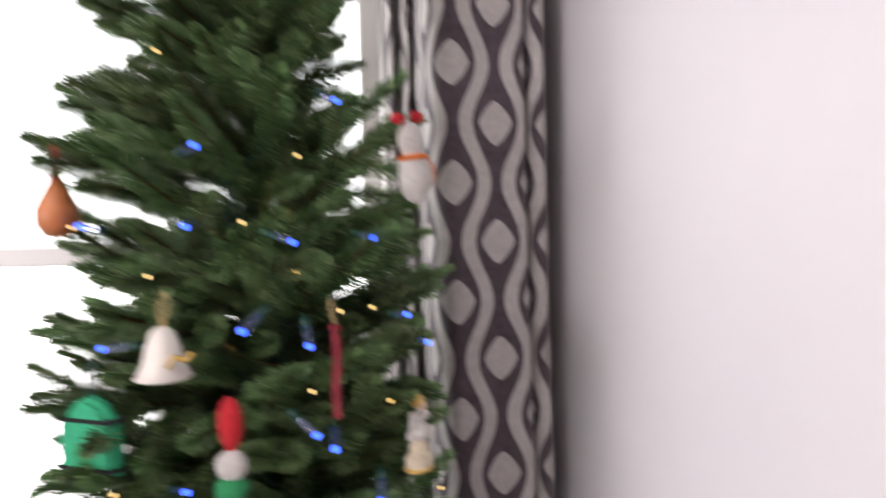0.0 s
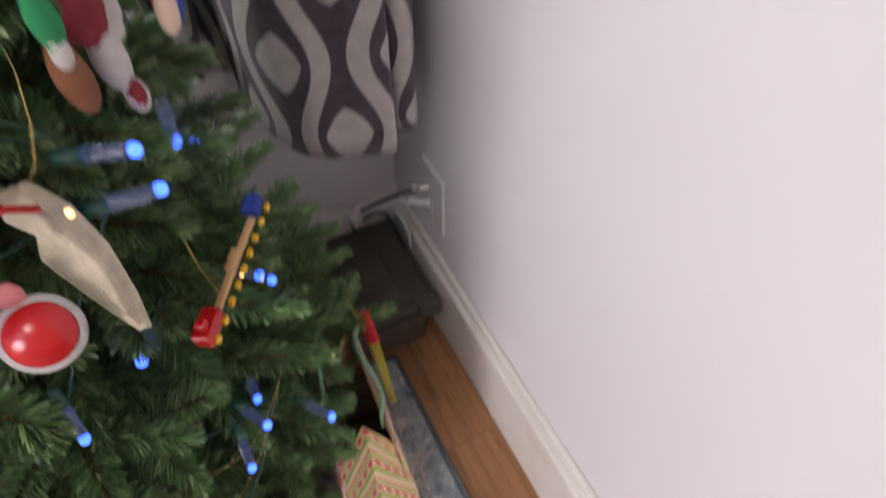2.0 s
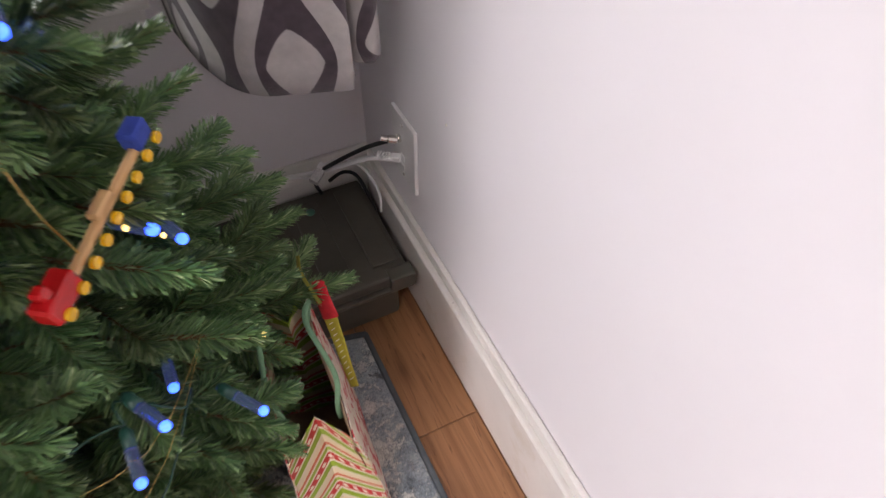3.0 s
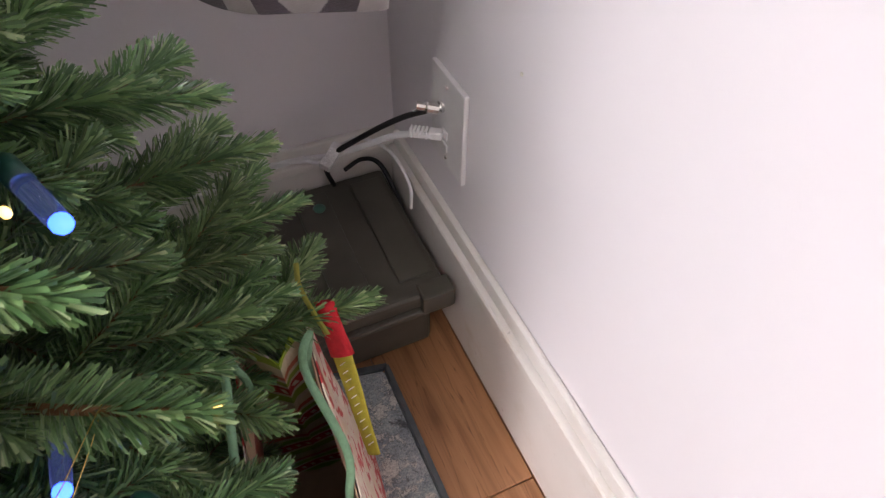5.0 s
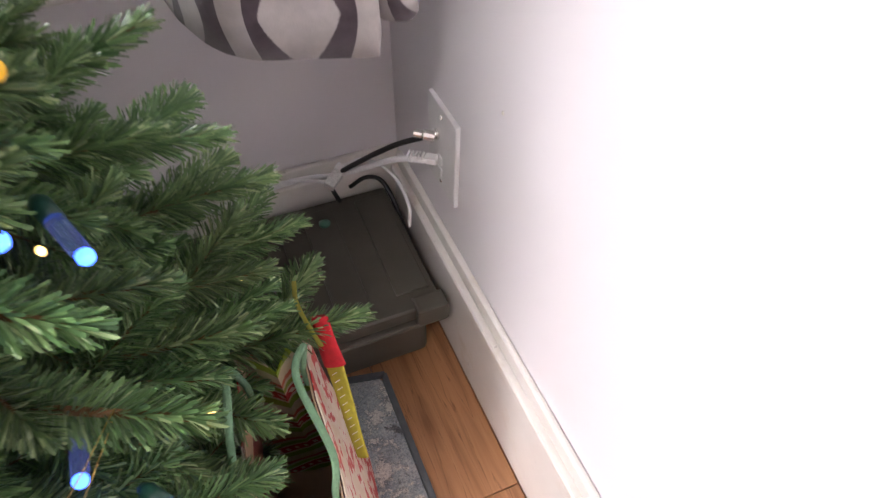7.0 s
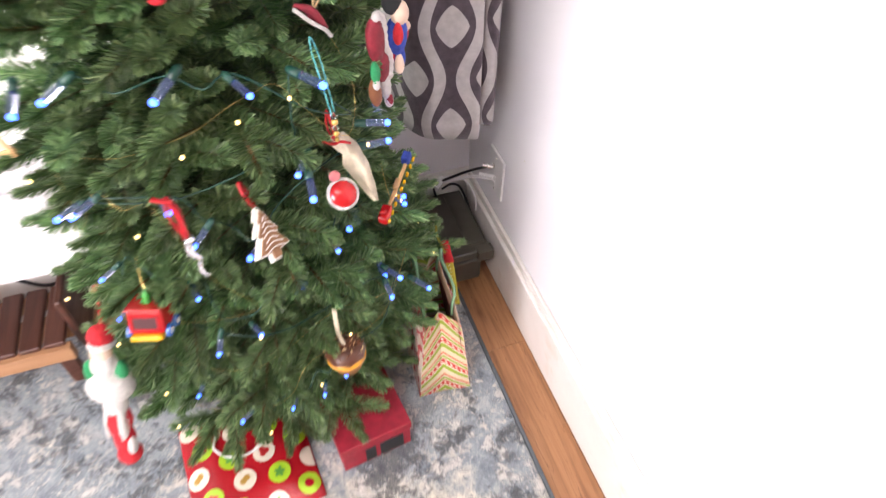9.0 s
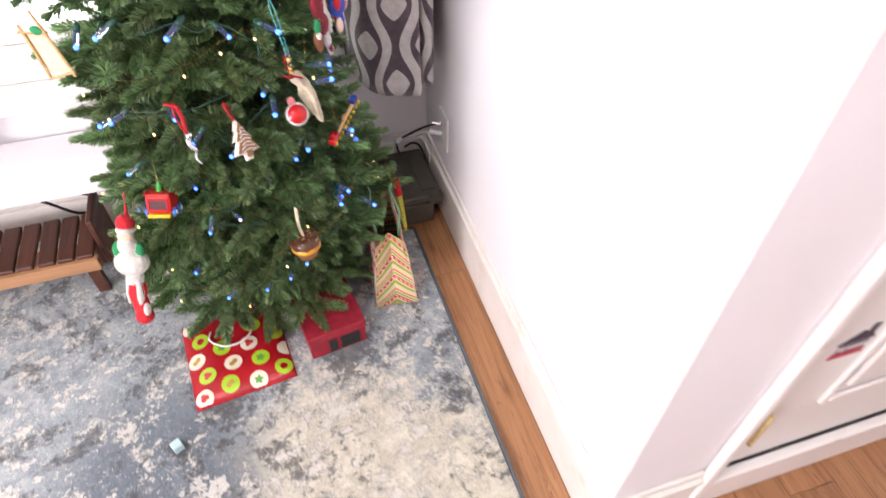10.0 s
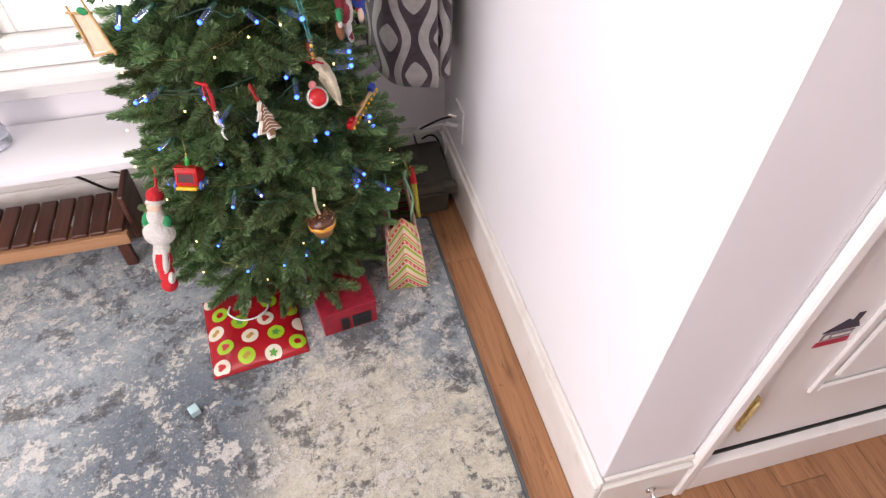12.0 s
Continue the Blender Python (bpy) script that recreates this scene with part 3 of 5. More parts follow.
def branch_mesh(name, length, rng, gap=(0.034, 0.050)):
    """A wired branch along +x: a stem, side twigs and flat needles all round them."""
    V, F, slots = [], [], []
    def strip(p, q, r, r2):
        # a thin three-sided stem
        d = (q - p).normalized()
        a = d.cross(Vector((0.1, 0.2, 0.97))).normalized()
        b = d.cross(a)
        n = len(V)
        for c, rr in ((p, r), (q, r2)):
            for k in range(3):
                V.append(tuple(c + rr * (a * math.cos(2.094 * k) + b * math.sin(2.094 * k))))
        for k in range(3):
            F.append((n + k, n + (k + 1) % 3, n + 3 + (k + 1) % 3, n + 3 + k))
            slots.append(1)
    def needles(pts, count, size, ragged=0.10):
        seg = [(b - a).length for a, b in zip(pts, pts[1:])]
        total = sum(seg)
        for i in range(count):
            s = total * (i + rng.random()) / count
            t = s / total
            for (a, b), l in zip(zip(pts, pts[1:]), seg):
                if s <= l:
                    break
                s -= l
            p = a.lerp(b, min(1, s / l))
            d = (b - a).normalized()
            x = d.cross(Vector((0, 0, 1))).normalized()
            y = x.cross(d)
            ang = i * 2.39996 + rng.uniform(-0.35, 0.35)
            side = x * math.cos(ang) + y * math.sin(ang) * 0.85
            tipped = max(0.0, (t - 0.80) / 0.20)
            lean = 1.12 - 0.14 * t - 0.55 * tipped + rng.uniform(-ragged, ragged)
            way = (d * math.cos(lean) + side * math.sin(lean)).normalized()
            l2 = size * rng.uniform(0.86, 1.08) * (1 - 0.12 * t - 0.22 * tipped)
            flat = way.cross(d).normalized()
            w = (flat + 0.8 * Vector((rng.uniform(-1, 1), rng.uniform(-1, 1), rng.uniform(-1, 1)))).normalized() * rng.uniform(0.00075, 0.00105)
            bend = d * (0.10 * l2) + side * rng.uniform(-0.05, 0.03) * l2
            n = len(V)
            V.extend((tuple(p - w * 0.8), tuple(p + w * 0.8), tuple(p + way * l2 * 0.95 + w + bend), tuple(p + way * l2 + bend * 1.1 - w)))
            F.append((n, n + 1, n + 2, n + 3))
            slots.append(0)
    def arc(p, d, l, droop):
        pts = [p]
        for i in range(4):
            d = (d + Vector((0, 0, -droop / 4 + rng.uniform(-0.05, 0.05))) + Vector((rng.uniform(-0.05, 0.05), rng.uniform(-0.05, 0.05), 0))).normalized()
            pts.append(pts[-1] + d * l / 4)
        return pts
    main = arc(Vector((0, 0, 0)), Vector((1, 0, 0.06)), length, 0.16)
    for a, b in zip(main, main[1:]):
        strip(a, b, 0.0030, 0.0024)
    bare = max(0.0, length - 0.31)
    start = [p for p in main if p.x >= bare * 0.9]
    needles(start if len(start) > 1 else main[-2:], int(4200 * max(0.1, length - bare)), 0.0275)
    side = 1
    x = max(bare, 0.045)
    while x < length - 0.060:
        i = min(3, int(x / length * 4))
        p = main[i].lerp(main[i + 1], x / length * 4 - i)
        a = radians(rng.uniform(36, 52)) * side
        l = min(0.135, (length - x) * 0.72 + 0.030) * rng.uniform(0.85, 1.1)
        tw = arc(p, Vector((math.cos(a), math.sin(a), rng.uniform(-0.10, 0.34))), l, 0.18)
        for u, v in zip(tw, tw[1:]):
            strip(u, v, 0.0015, 0.0012)
        needles(tw, int(4000 * l), 0.0250)
        side = -side
        x += rng.uniform(*gap)
    me = bpy.data.meshes.new(name)
    me.from_pydata(V, [], F)
    me.materials.append(M_NEEDLE)
    me.materials.append(M_STEM)
    me.polygons.foreach_set("material_index", slots)
    me.update()
    return me


tree = thing("christmas_tree", "full green artificial spruce dressed with lights and ornaments", "christmas tree", (CX, CY, 0))
part("trunk", lathe([(0, 0.02), (0.017, 0.02), (0.016, 1.2), (0.010, 2.25), (0, 2.26)], 10), M_TRUNK, tree, smooth=True)
bm = bmesh.new()
for k in range(3):
    a = radians(120 * k + 20)
    c, s = math.cos(a), math.sin(a)
    tube([(0.012 * c, 0.012 * s, 0.12), (0.1 * c, 0.1 * s, 0.055), (0.2 * c, 0.2 * s, 0.0165)], 0.006, 8, bm)
part("stand", bm, M_TRUNK, tree)
rng = random.Random(11)
LENGTHS = (0.10, 0.17, 0.24, 0.31, 0.37)
MESHES = {l: [branch_mesh("branch", l, rng) for _ in range(3)] for l in LENGTHS}
SLIM = {l: [branch_mesh("branch", l, rng, (0.10, 0.13)) for _ in range(3)] for l in LENGTHS[2:]}
z, turn = 0.13, 0.0
while z < 2.25:
    count = 11 if z < 1.2 else (9 if z < 1.4 else 7)
    for k in range(count):
        a = 360 * (k + 0.5 * (turn % 2)) / count + rng.uniform(-11, 11) + turn * 7
        high = (z - 0.13) / 2.0
        rise = radians(2 + 30 * high + rng.uniform(-8, 10))
        zz = z + rng.uniform(-0.025, 0.025)
        length = reach(zz + 0.06) * rng.uniform(0.86, 1.06) / math.cos(rise)
        if math.sin(radians(a)) > 0.6:
            length *= 0.8
        if zz > 1.58 and -62 < (a + 180) % 360 - 180 < 65:
            length *= 0.63
        elif 0.85 < zz < 1.25 and -30 < (a + 180) % 360 - 180 < 50:
            length *= 0.84
        elif zz > 1.02 and -45 < (a + 180) % 360 - 180 < 50:
            length *= 0.95
        if zz < 0.36 and -128 < (a + 180) % 360 - 180 < -25:
            length *= 0.85
        if 0.50 < zz < 0.95 and abs((a + 180) % 360 - 180) > 140:
            length *= 0.92
        if 0.20 < zz < 0.85 and -72 < (a + 180) % 360 - 180 < 40:
            length = min(length, 0.27 if zz > 0.58 else 0.305)
        l = min(LENGTHS, key=lambda q: abs(q - length))
        stock = SLIM[l] if zz > 1.24 and l in SLIM and rng.random() < 0.5 else MESHES[l]
        ob = new("branch", rng.choice(stock))
        ob.parent = tree
        ob.matrix_basis = pose(0, 0, zz, rng.uniform(-35, 35), -math.degrees(rise), a) @ Matrix.Scale(length / l, 4)
    z += 0.062
    turn += 1
part_top = new("branch", MESHES[0.17][0])
part_top.parent = tree
part_top.matrix_basis = pose(0, 0, 2.2, 0, -88, 0)
side_branch = new("branch", MESHES[0.24][2])
side_branch.parent = tree
side_branch.matrix_basis = pose(0, 0, 1.575, 0, -12, -151) @ Matrix.Scale(1.2, 4)


def long_branch(tip, drop, roll, kind, slim=True):
    """A branch from the trunk to a tip; drop is how far its root lies below the tip."""
    root = Vector((0, 0, tip[2] - drop))
    way = Vector((tip[0] - CX, tip[1] - CY, tip[2])) - root
    way -= way.normalized() * 0.018
    stock = SLIM if slim else MESHES
    l = min(stock, key=lambda q: abs(q - way.length))
    ob = new("branch", stock[l][kind])
    ob.parent = tree
    turn = way.to_track_quat("X", "Z").to_matrix().to_4x4()
    ob.matrix_basis = Matrix.Translation(root) @ turn @ pose(0, 0, 0, roll) @ Matrix.Scale(way.length / l, 4)


# the long branches on the corner side
for tip, drop, roll, kind, slim in (((-0.226, -0.335, 0.562), -0.02, 0, 0, True), ((-0.256, -0.270, 0.575), 0.05, 10, 1, True), ((-0.206, -0.338, 0.504), 0.05, -15, 2, True),
                                    ((-0.190, -0.280, 0.408), 0.04, 5, 0, True), ((-0.157, -0.370, 0.345), 0.06, 0, 1, True), ((-0.248, -0.440, 0.437), 0.06, 20, 2, True),
                                    ((-0.277, -0.568, 0.400), 0.03, -10, 0, True), ((-0.298, -0.560, 0.590), -0.02, 15, 1, True), ((-0.306, -0.530, 0.650), 0.0, -20, 2, True),
                                    ((-0.226, -0.406, 0.471), 0.04, 30, 0, True), ((-0.280, -0.560, 0.490), 0.03, 0, 1, True), ((-0.268, -0.521, 0.350), 0.03, 15, 2, True),
                                    ((-0.223, -0.368, 0.398), 0.05, -25, 0, True), ((-0.265, -0.325, 0.660), 0.06, 0, 1, True), ((-0.285, -0.400, 0.750), 0.07, 10, 2, True),
                                    ((-0.300, -0.600, 0.300), 0.02, 0, 2, False), ((-0.230, -0.300, 0.300), 0.03, 0, 0, False)):
    long_branch(tip, drop, roll, kind, slim)

# ---- storage tote, outlet and cables in the corner ----
tote = thing("storage_tote", "low dark grey-green plastic storage tote with a ribbed lid", "storage box", (0, 0, 0))
TX0, TX1, TY0, TY1 = -0.66, -0.045, -0.272, -0.022
bm = block(TX0 + 0.02, TY0 + 0.018, 0.001, TX1 - 0.004, TY1 - 0.008, 0.118, 0.012, seg=3)
part("body", bm, M_BIN, tote, smooth=False)
bm = block(TX0, TY0, 0.112, TX1 + 0.012, TY1, 0.138, 0.007, seg=3)
block(TX0 - 0.004, TY0 - 0.008, 0.104, TX1 + 0.016, TY1 + 0.004, 0.114, 0.004, bm, 2)
part("lid", bm, M_BIN, tote)
for k in range(7):
    x = TX0 + 0.06 + k * 0.085
    part("rib", block(x, TY0 + 0.03, 0.1365, x + 0.048, TY1 - 0.02, 0.1425, 0.0025, seg=2), M_BIN, tote)
part("latch", block(TX1 - 0.028, TY0 - 0.010, 0.108, TX1 + 0.0175, TY0 + 0.02, 0.141, 0.004, seg=2), M_BIN, tote)
bm = lathe([(0, 0), (0.008, 0), (0.009, 0.003), (0.006, 0.006), (0, 0.0065)], 14, m=Matrix.Translation((-0.145, -0.075, 0.1415)))
part("lid_button", bm, plain("green_button", (0.06, 0.16, 0.12), 0.4), tote, smooth=True)

plate = thing("wall_plate", "white wall plate with a coaxial and a network socket", "outlet", (-0.0005, -0.199, 0.336))
part("cover", block(-0.0065, -0.042, -0.061, 0, 0.042, 0.061, 0.0025, seg=2), M_WHITE, plate)
bm = lathe([(0, 0.0), (0.007, 0.0), (0.007, 0.004), (0.0048, 0.004), (0.0048, 0.016), (0, 0.016)], 12, m=pose(-0.006, 0.012, 0.016, 0, -90, 0))
part("coax_jack", bm, M_METAL, plate)
for zz in (-0.016, -0.034):
    part("network_jack", block(-0.0085, -0.004, zz - 0.006, -0.006, 0.010, zz + 0.006, 0.001), M_WHITE, plate)
for zz in (-0.048, 0.048):
    part("screw", lathe([(0, 0), (0.003, 0), (0.0025, 0.0015), (0, 0.0018)], 10, m=pose(-0.0062, 0, zz, 0, -90, 0)), M_METAL, plate)

coax = thing("coaxial_cable", "black coaxial cable plugged into the wall plate", "cable", (-0.02, -0.187, 0.352))
part("cord", tube([(0, 0, 0), (-0.030, 0.026, -0.022), (-0.064, 0.068, -0.068), (-0.098, 0.110, -0.120), (-0.100, 0.145, -0.17), (-0.085, 0.160, -0.23)], 0.0035), M_BLACK, coax, smooth=True)
part("connector", lathe([(0, -0.005), (0.0065, -0.005), (0.0065, 0.008), (0.005, 0.010), (0.005, 0.02), (0, 0.02)], 10, m=pose(0.003, -0.001, 0.001, 0, -80, -25)), M_METAL, coax)
lan = thing("network_cable", "white network cable hanging from the wall plate", "cable", (-0.014, -0.194, 0.320))
part("cord", tube([(-0.008, 0.002, 0), (-0.04, 0.03, -0.010), (-0.075, 0.08, -0.055), (-0.105, 0.115, -0.085), (-0.16, 0.13, -0.09), (-0.26, 0.14, -0.11), (-0.42, 0.15, -0.15)], 0.0040), M_WHITE, lan, smooth=True)
bm = block(-0.012, -0.006, -0.0055, 0.004, 0.006, 0.0055, 0.0015)
for k in range(5):
    block(-0.034 + k * 0.0045, -0.0058, -0.0058, -0.0308 + k * 0.0045, 0.0058, 0.0058, 0.0008, bm)
bmesh.ops.rotate(bm, verts=bm.verts, matrix=Matrix.Rotation(radians(-35), 3, "Z"))
part("strain_relief", bm, M_WHITE, lan)
spare = thing("spare_network_plug", "loose white network plug on a thin white lead", "cable", (-0.124, -0.096, 0.243))
plug_m = pose(0, 0, 0, 18, -12, 40)
part("plug", block(-0.014, -0.0075, -0.006, 0.012, 0.0075, 0.006, 0.001, m=plug_m), plain("plug_plastic", (0.62, 0.61, 0.61), 0.25, vary=0.2, scale=400), spare)
part("sleeve", block(0.0125, -0.0082, -0.0065, 0.026, 0.0082, 0.0065, 0.002, m=plug_m), M_WHITE, spare)
part("cord", tube([(0.02, 0.014, 0.008), (0.05, 0.01, 0.012), (0.078, -0.02, 0.0), (0.088, -0.055, -0.03), (0.083, -0.07, -0.058)], 0.0024), M_WHITE, spare, smooth=True)
part("lead", tube([(-0.008, -0.004, 0.0), (-0.04, 0.02, -0.006), (-0.12, 0.04, -0.012), (-0.3, 0.045, -0.03)], 0.0024), M_WHITE, spare, smooth=True)
loop = thing("black_cord", "black power cord looping behind the tote", "cable", (0, 0, 0))
part("cord", tube([(-0.088, -0.018, 0.150), (-0.06, -0.022, 0.165), (-0.038, -0.040, 0.160), (-0.028, -0.085, 0.12), (-0.024, -0.15, 0.05), (-0.026, -0.20, 0.006)], 0.0035), M_BLACK, loop, smooth=True)

# ---- presents under the tree ----
M_KRAFT = plain("kraft_paper", (0.40, 0.27, 0.17), 0.75)
M_ROPE = plain("green_cord", (0.17, 0.31, 0.18), 0.8, scale=300, bump=0.8)


def chevron_material():
    """Printed chevron stripes, in the thing's own metres."""
    m = Mat("chevron_paper", 0.5)
    sep = m.node("ShaderNodeSeparateXYZ")
    m.link(m.coords(), sep.inputs[0])
    h = m.math("ADD", sep.outputs[2], m.math("MULTIPLY", m.math("ABSOLUTE", sep.outputs[0]), 0.75))
    f = m.math("FRACT", m.math("DIVIDE", h, 0.074))
    r = m.t.nodes.new("ShaderNodeValToRGB")
    r.color_ramp.interpolation = "CONSTANT"
    stops = [(0, (0.58, 0.50, 0.37)), (0.10, (0.24, 0.34, 0.02)), (0.27, (0.62, 0.55, 0.43)), (0.34, (0.46, 0.025, 0.02)), (0.54, (0.62, 0.55, 0.43)), (0.60, (0.24, 0.34, 0.02)), (0.70, (0.58, 0.50, 0.37)), (0.77, (0.50, 0.12, 0.06)), (0.86, (0.60, 0.50, 0.34))]
    e = r.color_ramp.elements
    while len(e) < len(stops):
        e.new(0.5)
    for el, (p, c) in zip(e, stops):
        el.position, el.color = p, (*c, 1)
    m.link(f, r.inputs[0])
    # pale lozenges along the red stripe
    dots = m.math("GREATER_THAN", m.math("SINE", m.math("MULTIPLY", m.math("ADD", sep.outputs[0], m.math("MULTIPLY", h, 0.4)), 560)), 0.25)
    red = m.math("MULTIPLY", m.math("GREATER_THAN", f, 0.38), m.math("LESS_THAN", f, 0.48))
    col = m.mix(m.math("MULTIPLY", dots, red), r.outputs[0], (0.68, 0.58, 0.48))
    m.colour(m.mix(m.ramp(m.noise(40, 5), [(0.3, (0.2, 0.2, 0.2)), (0.6, (0, 0, 0))]), col, (0.8, 0.75, 0.7), "MULTIPLY"))
    m.bump(m.noise(25, 4), 0.25, 0.002)
    return m.m


M_CHEVRON = chevron_material()
bag = thing("paper_gift_bag", "striped chevron paper gift bag with green rope handles", "gift bag", m=pose(-0.264, -0.573, 0.0105, 0, 0, -4))
W, D, H = 0.063, 0.205, 0.308


def wall_of(points_low, points_high, thick=0.0012):
    bm = bmesh.new()
    lo, hi = [bm.verts.new(p) for p in points_low], [bm.verts.new(p) for p in points_high]
    for i in range(len(lo) - 1):
        bm.faces.new((lo[i], lo[i + 1], hi[i + 1], hi[i]))
    bmesh.ops.subdivide_edges(bm, edges=bm.edges, cuts=7, use_grid_fill=True)
    for v in bm.verts:
        v.co += 0.004 * Vector((noise.noise(v.co * 14), noise.noise(v.co * 14 + Vector((5, 5, 5))), 0))
    bmesh.ops.solidify(bm, geom=bm.faces, thickness=thick)
    return bm


def print_material():
    m = Mat("patch_print", 0.5)
    m.colour(m.ramp(m.noise(38, 3, 0.5), [(0.40, (0.62, 0.52, 0.40)), (0.52, (0.66, 0.60, 0.52)), (0.54, (0.45, 0.03, 0.03)), (0.66, (0.45, 0.03, 0.03)), (0.67, (0.66, 0.60, 0.50))]))
    m.bump(m.noise(25, 4), 0.25, 0.002)
    return m.m


M_PRINT = print_material()
# maroon kept dark to carry the shade inside the bag too
M_LINING = plain("shaded_maroon_lining", (0.17, 0.040, 0.028), 0.75)
part("gusset", wall_of([(-W, 0, 0), (0, 0.004, 0), (W, 0, 0)], [(-0.048, 0.008, H * 0.82), (-0.006, 0.050, H * 0.85), (0.031, 0.002, H * 0.87)]), M_CHEVRON, bag)
part("gusset", wall_of([(-W, D, 0), (0, D - 0.01, 0), (W, D, 0)], [(-0.038, D - 0.002, H), (-0.006, D - 0.05, H), (0.024, D + 0.002, H)]), M_CHEVRON, bag)
for s, near, far in ((-1, (-0.048, 0.008), (-0.038, D - 0.002)), (1, (0.031, 0.002), (0.024, D + 0.002))):
    h = H * 0.87
    side = part("side_panel", wall_of([(s * W, 0.0, 0), (s * W, D, 0)], [(*near, h), (*far, H)]), M_PRINT, bag, "cream side panel with red printed patches")
    e = -0.004 * s
    part("lining", wall_of([(s * W + e, 0.006, 0.004), (s * W + e, D - 0.006, 0.004)], [(near[0] + e, near[1] + 0.004, h - 0.030), (far[0] + e, far[1] - 0.004, H - 0.030)]), M_LINING, side)
    part("hem", wall_of([(near[0] + e * 0.9, near[1] + 0.003, h - 0.031), (far[0] + e * 0.9, far[1] - 0.003, H - 0.031)], [(near[0] + e * 0.6, near[1] + 0.002, h + 0.001), (far[0] + e * 0.6, far[1] - 0.002, H + 0.001)]), M_KRAFT, side)
    a0, a1 = Vector((*near, h)).lerp(Vector((*far, H)), 0.22), Vector((*near, h)).lerp(Vector((*far, H)), 0.78)
    q = Vector((e * 1.6, 0, 0))
    top = (a0 + a1) / 2 + Vector((-0.012 if s > 0 else 0.004, 0.01, 0.072))
    part("handle", tube([a0 + q - Vector((0, 0, 0.03)), a0 + q, a0 + Vector((0, 0.012, 0.05)), top, a1 + Vector((0, -0.012, 0.05)), a1 + q, a1 + q - Vector((0, 0, 0.03))], 0.0033), M_ROPE, bag, smooth=True)
part("base", block(-W + 0.002, 0.003, 0, W - 0.002, D - 0.003, 0.0025), M_KRAFT, bag)

M_REDCARD = plain("red_card", (0.25, 0.010, 0.024), 0.5, vary=0.25, scale=40, bump=0.3)
M_DARKCARD = plain("dark_window_print", (0.02, 0.022, 0.022), 0.35, vary=0.4, scale=60)
box = thing("red_gift_box", "red card gift box with printed dark windows", "gift box", m=pose(-0.460, -0.680, 0.0105, 0, 0, 8))
part("carton", block(-0.080, 0, 0, 0.080, 0.175, 0.092, 0.003, seg=2), M_REDCARD, box)
part("lid", block(-0.0825, -0.003, 0.0715, 0.0825, 0.178, 0.098, 0.003, seg=2), M_REDCARD, box)
for x0, x1 in ((-0.028, -0.004), (0.006, 0.062)):
    part("printed_window", block(x0, -0.0012, 0.006, x1, 0.001, 0.060, 0.0005), M_DARKCARD, box)

M_REDPAPER = plain("glossy_red_wrap", (0.33, 0.009, 0.015), 0.22, vary=0.12, scale=25, bump=0.25, dist=0.004)
M_DOTW = plain("cream_print", (0.68, 0.62, 0.50), 0.25, vary=0.06)
M_DOTG = plain("lime_print", (0.33, 0.52, 0.03), 0.25, vary=0.06)
gift = thing("dotted_gift_bag", "flat glossy red gift bag with cream and lime dots", "gift bag", m=pose(-0.722, -0.745, 0.0105, 0, 0, 6.5))
bm = bmesh.new()
bmesh.ops.create_grid(bm, x_segments=20, y_segments=20, size=0.5)
for v in bm.verts:
    x, y = v.co.x, v.co.y
    e = min(1.0, 4.5 * min(0.5 - abs(x), 0.5 - abs(y)))
    v.co = Vector((x * 0.268, (y + 0.5) * 0.285, 0.004 + 0.022 * e ** 0.6 + 0.002 * noise.noise(Vector((x * 5, y * 5, 0)))))
r = bmesh.ops.extrude_face_region(bm, geom=list(bm.faces))
for v in [g for g in r["geom"] if isinstance(g, bmesh.types.BMVert)]:
    v.co.z = 0.0
bmesh.ops.recalc_face_normals(bm, faces=bm.faces)
gift_body = part("bag_body", bm, M_REDPAPER, gift, smooth=True)


def swell(x, y):
    """The height of the bag's upper face."""
    u, v = x / 0.268, y / 0.285 - 0.5
    e = max(0.0, min(1.0, 4.5 * min(0.5 - abs(u), 0.5 - abs(v))))
    return 0.004 + 0.022 * e ** 0.6 + 0.002 * noise.noise(Vector((u * 5, v * 5, 0)))


def printed(x, y, radius, hole=0.0, lift=0.0012, corners=26, shape=lambda a: 1.0):
    """A thin printed patch that lies on the bag, round or with an outline given by angle."""
    bm = bmesh.new()
    rings = []
    for k in range(4):
        q = hole + (radius - hole) * k / 3
        row = []
        for i in range(corners):
            a = 2 * math.pi * i / corners
            px = max(-0.1315, min(0.1315, x + q * shape(a) * math.cos(a)))
            py = max(0.003, min(0.282, y + q * shape(a) * math.sin(a)))
            row.append(bm.verts.new((px, py, swell(px, py) + lift)))
        rings.append(row)
    for p, q in zip(rings, rings[1:]):
        for i in range(corners):
            j = (i + 1) % corners
            bm.faces.new((p[i], q[i], q[j], p[j]))
    if not hole:
        bmesh.ops.remove_doubles(bm, verts=bm.verts, dist=1e-6)
    return bm


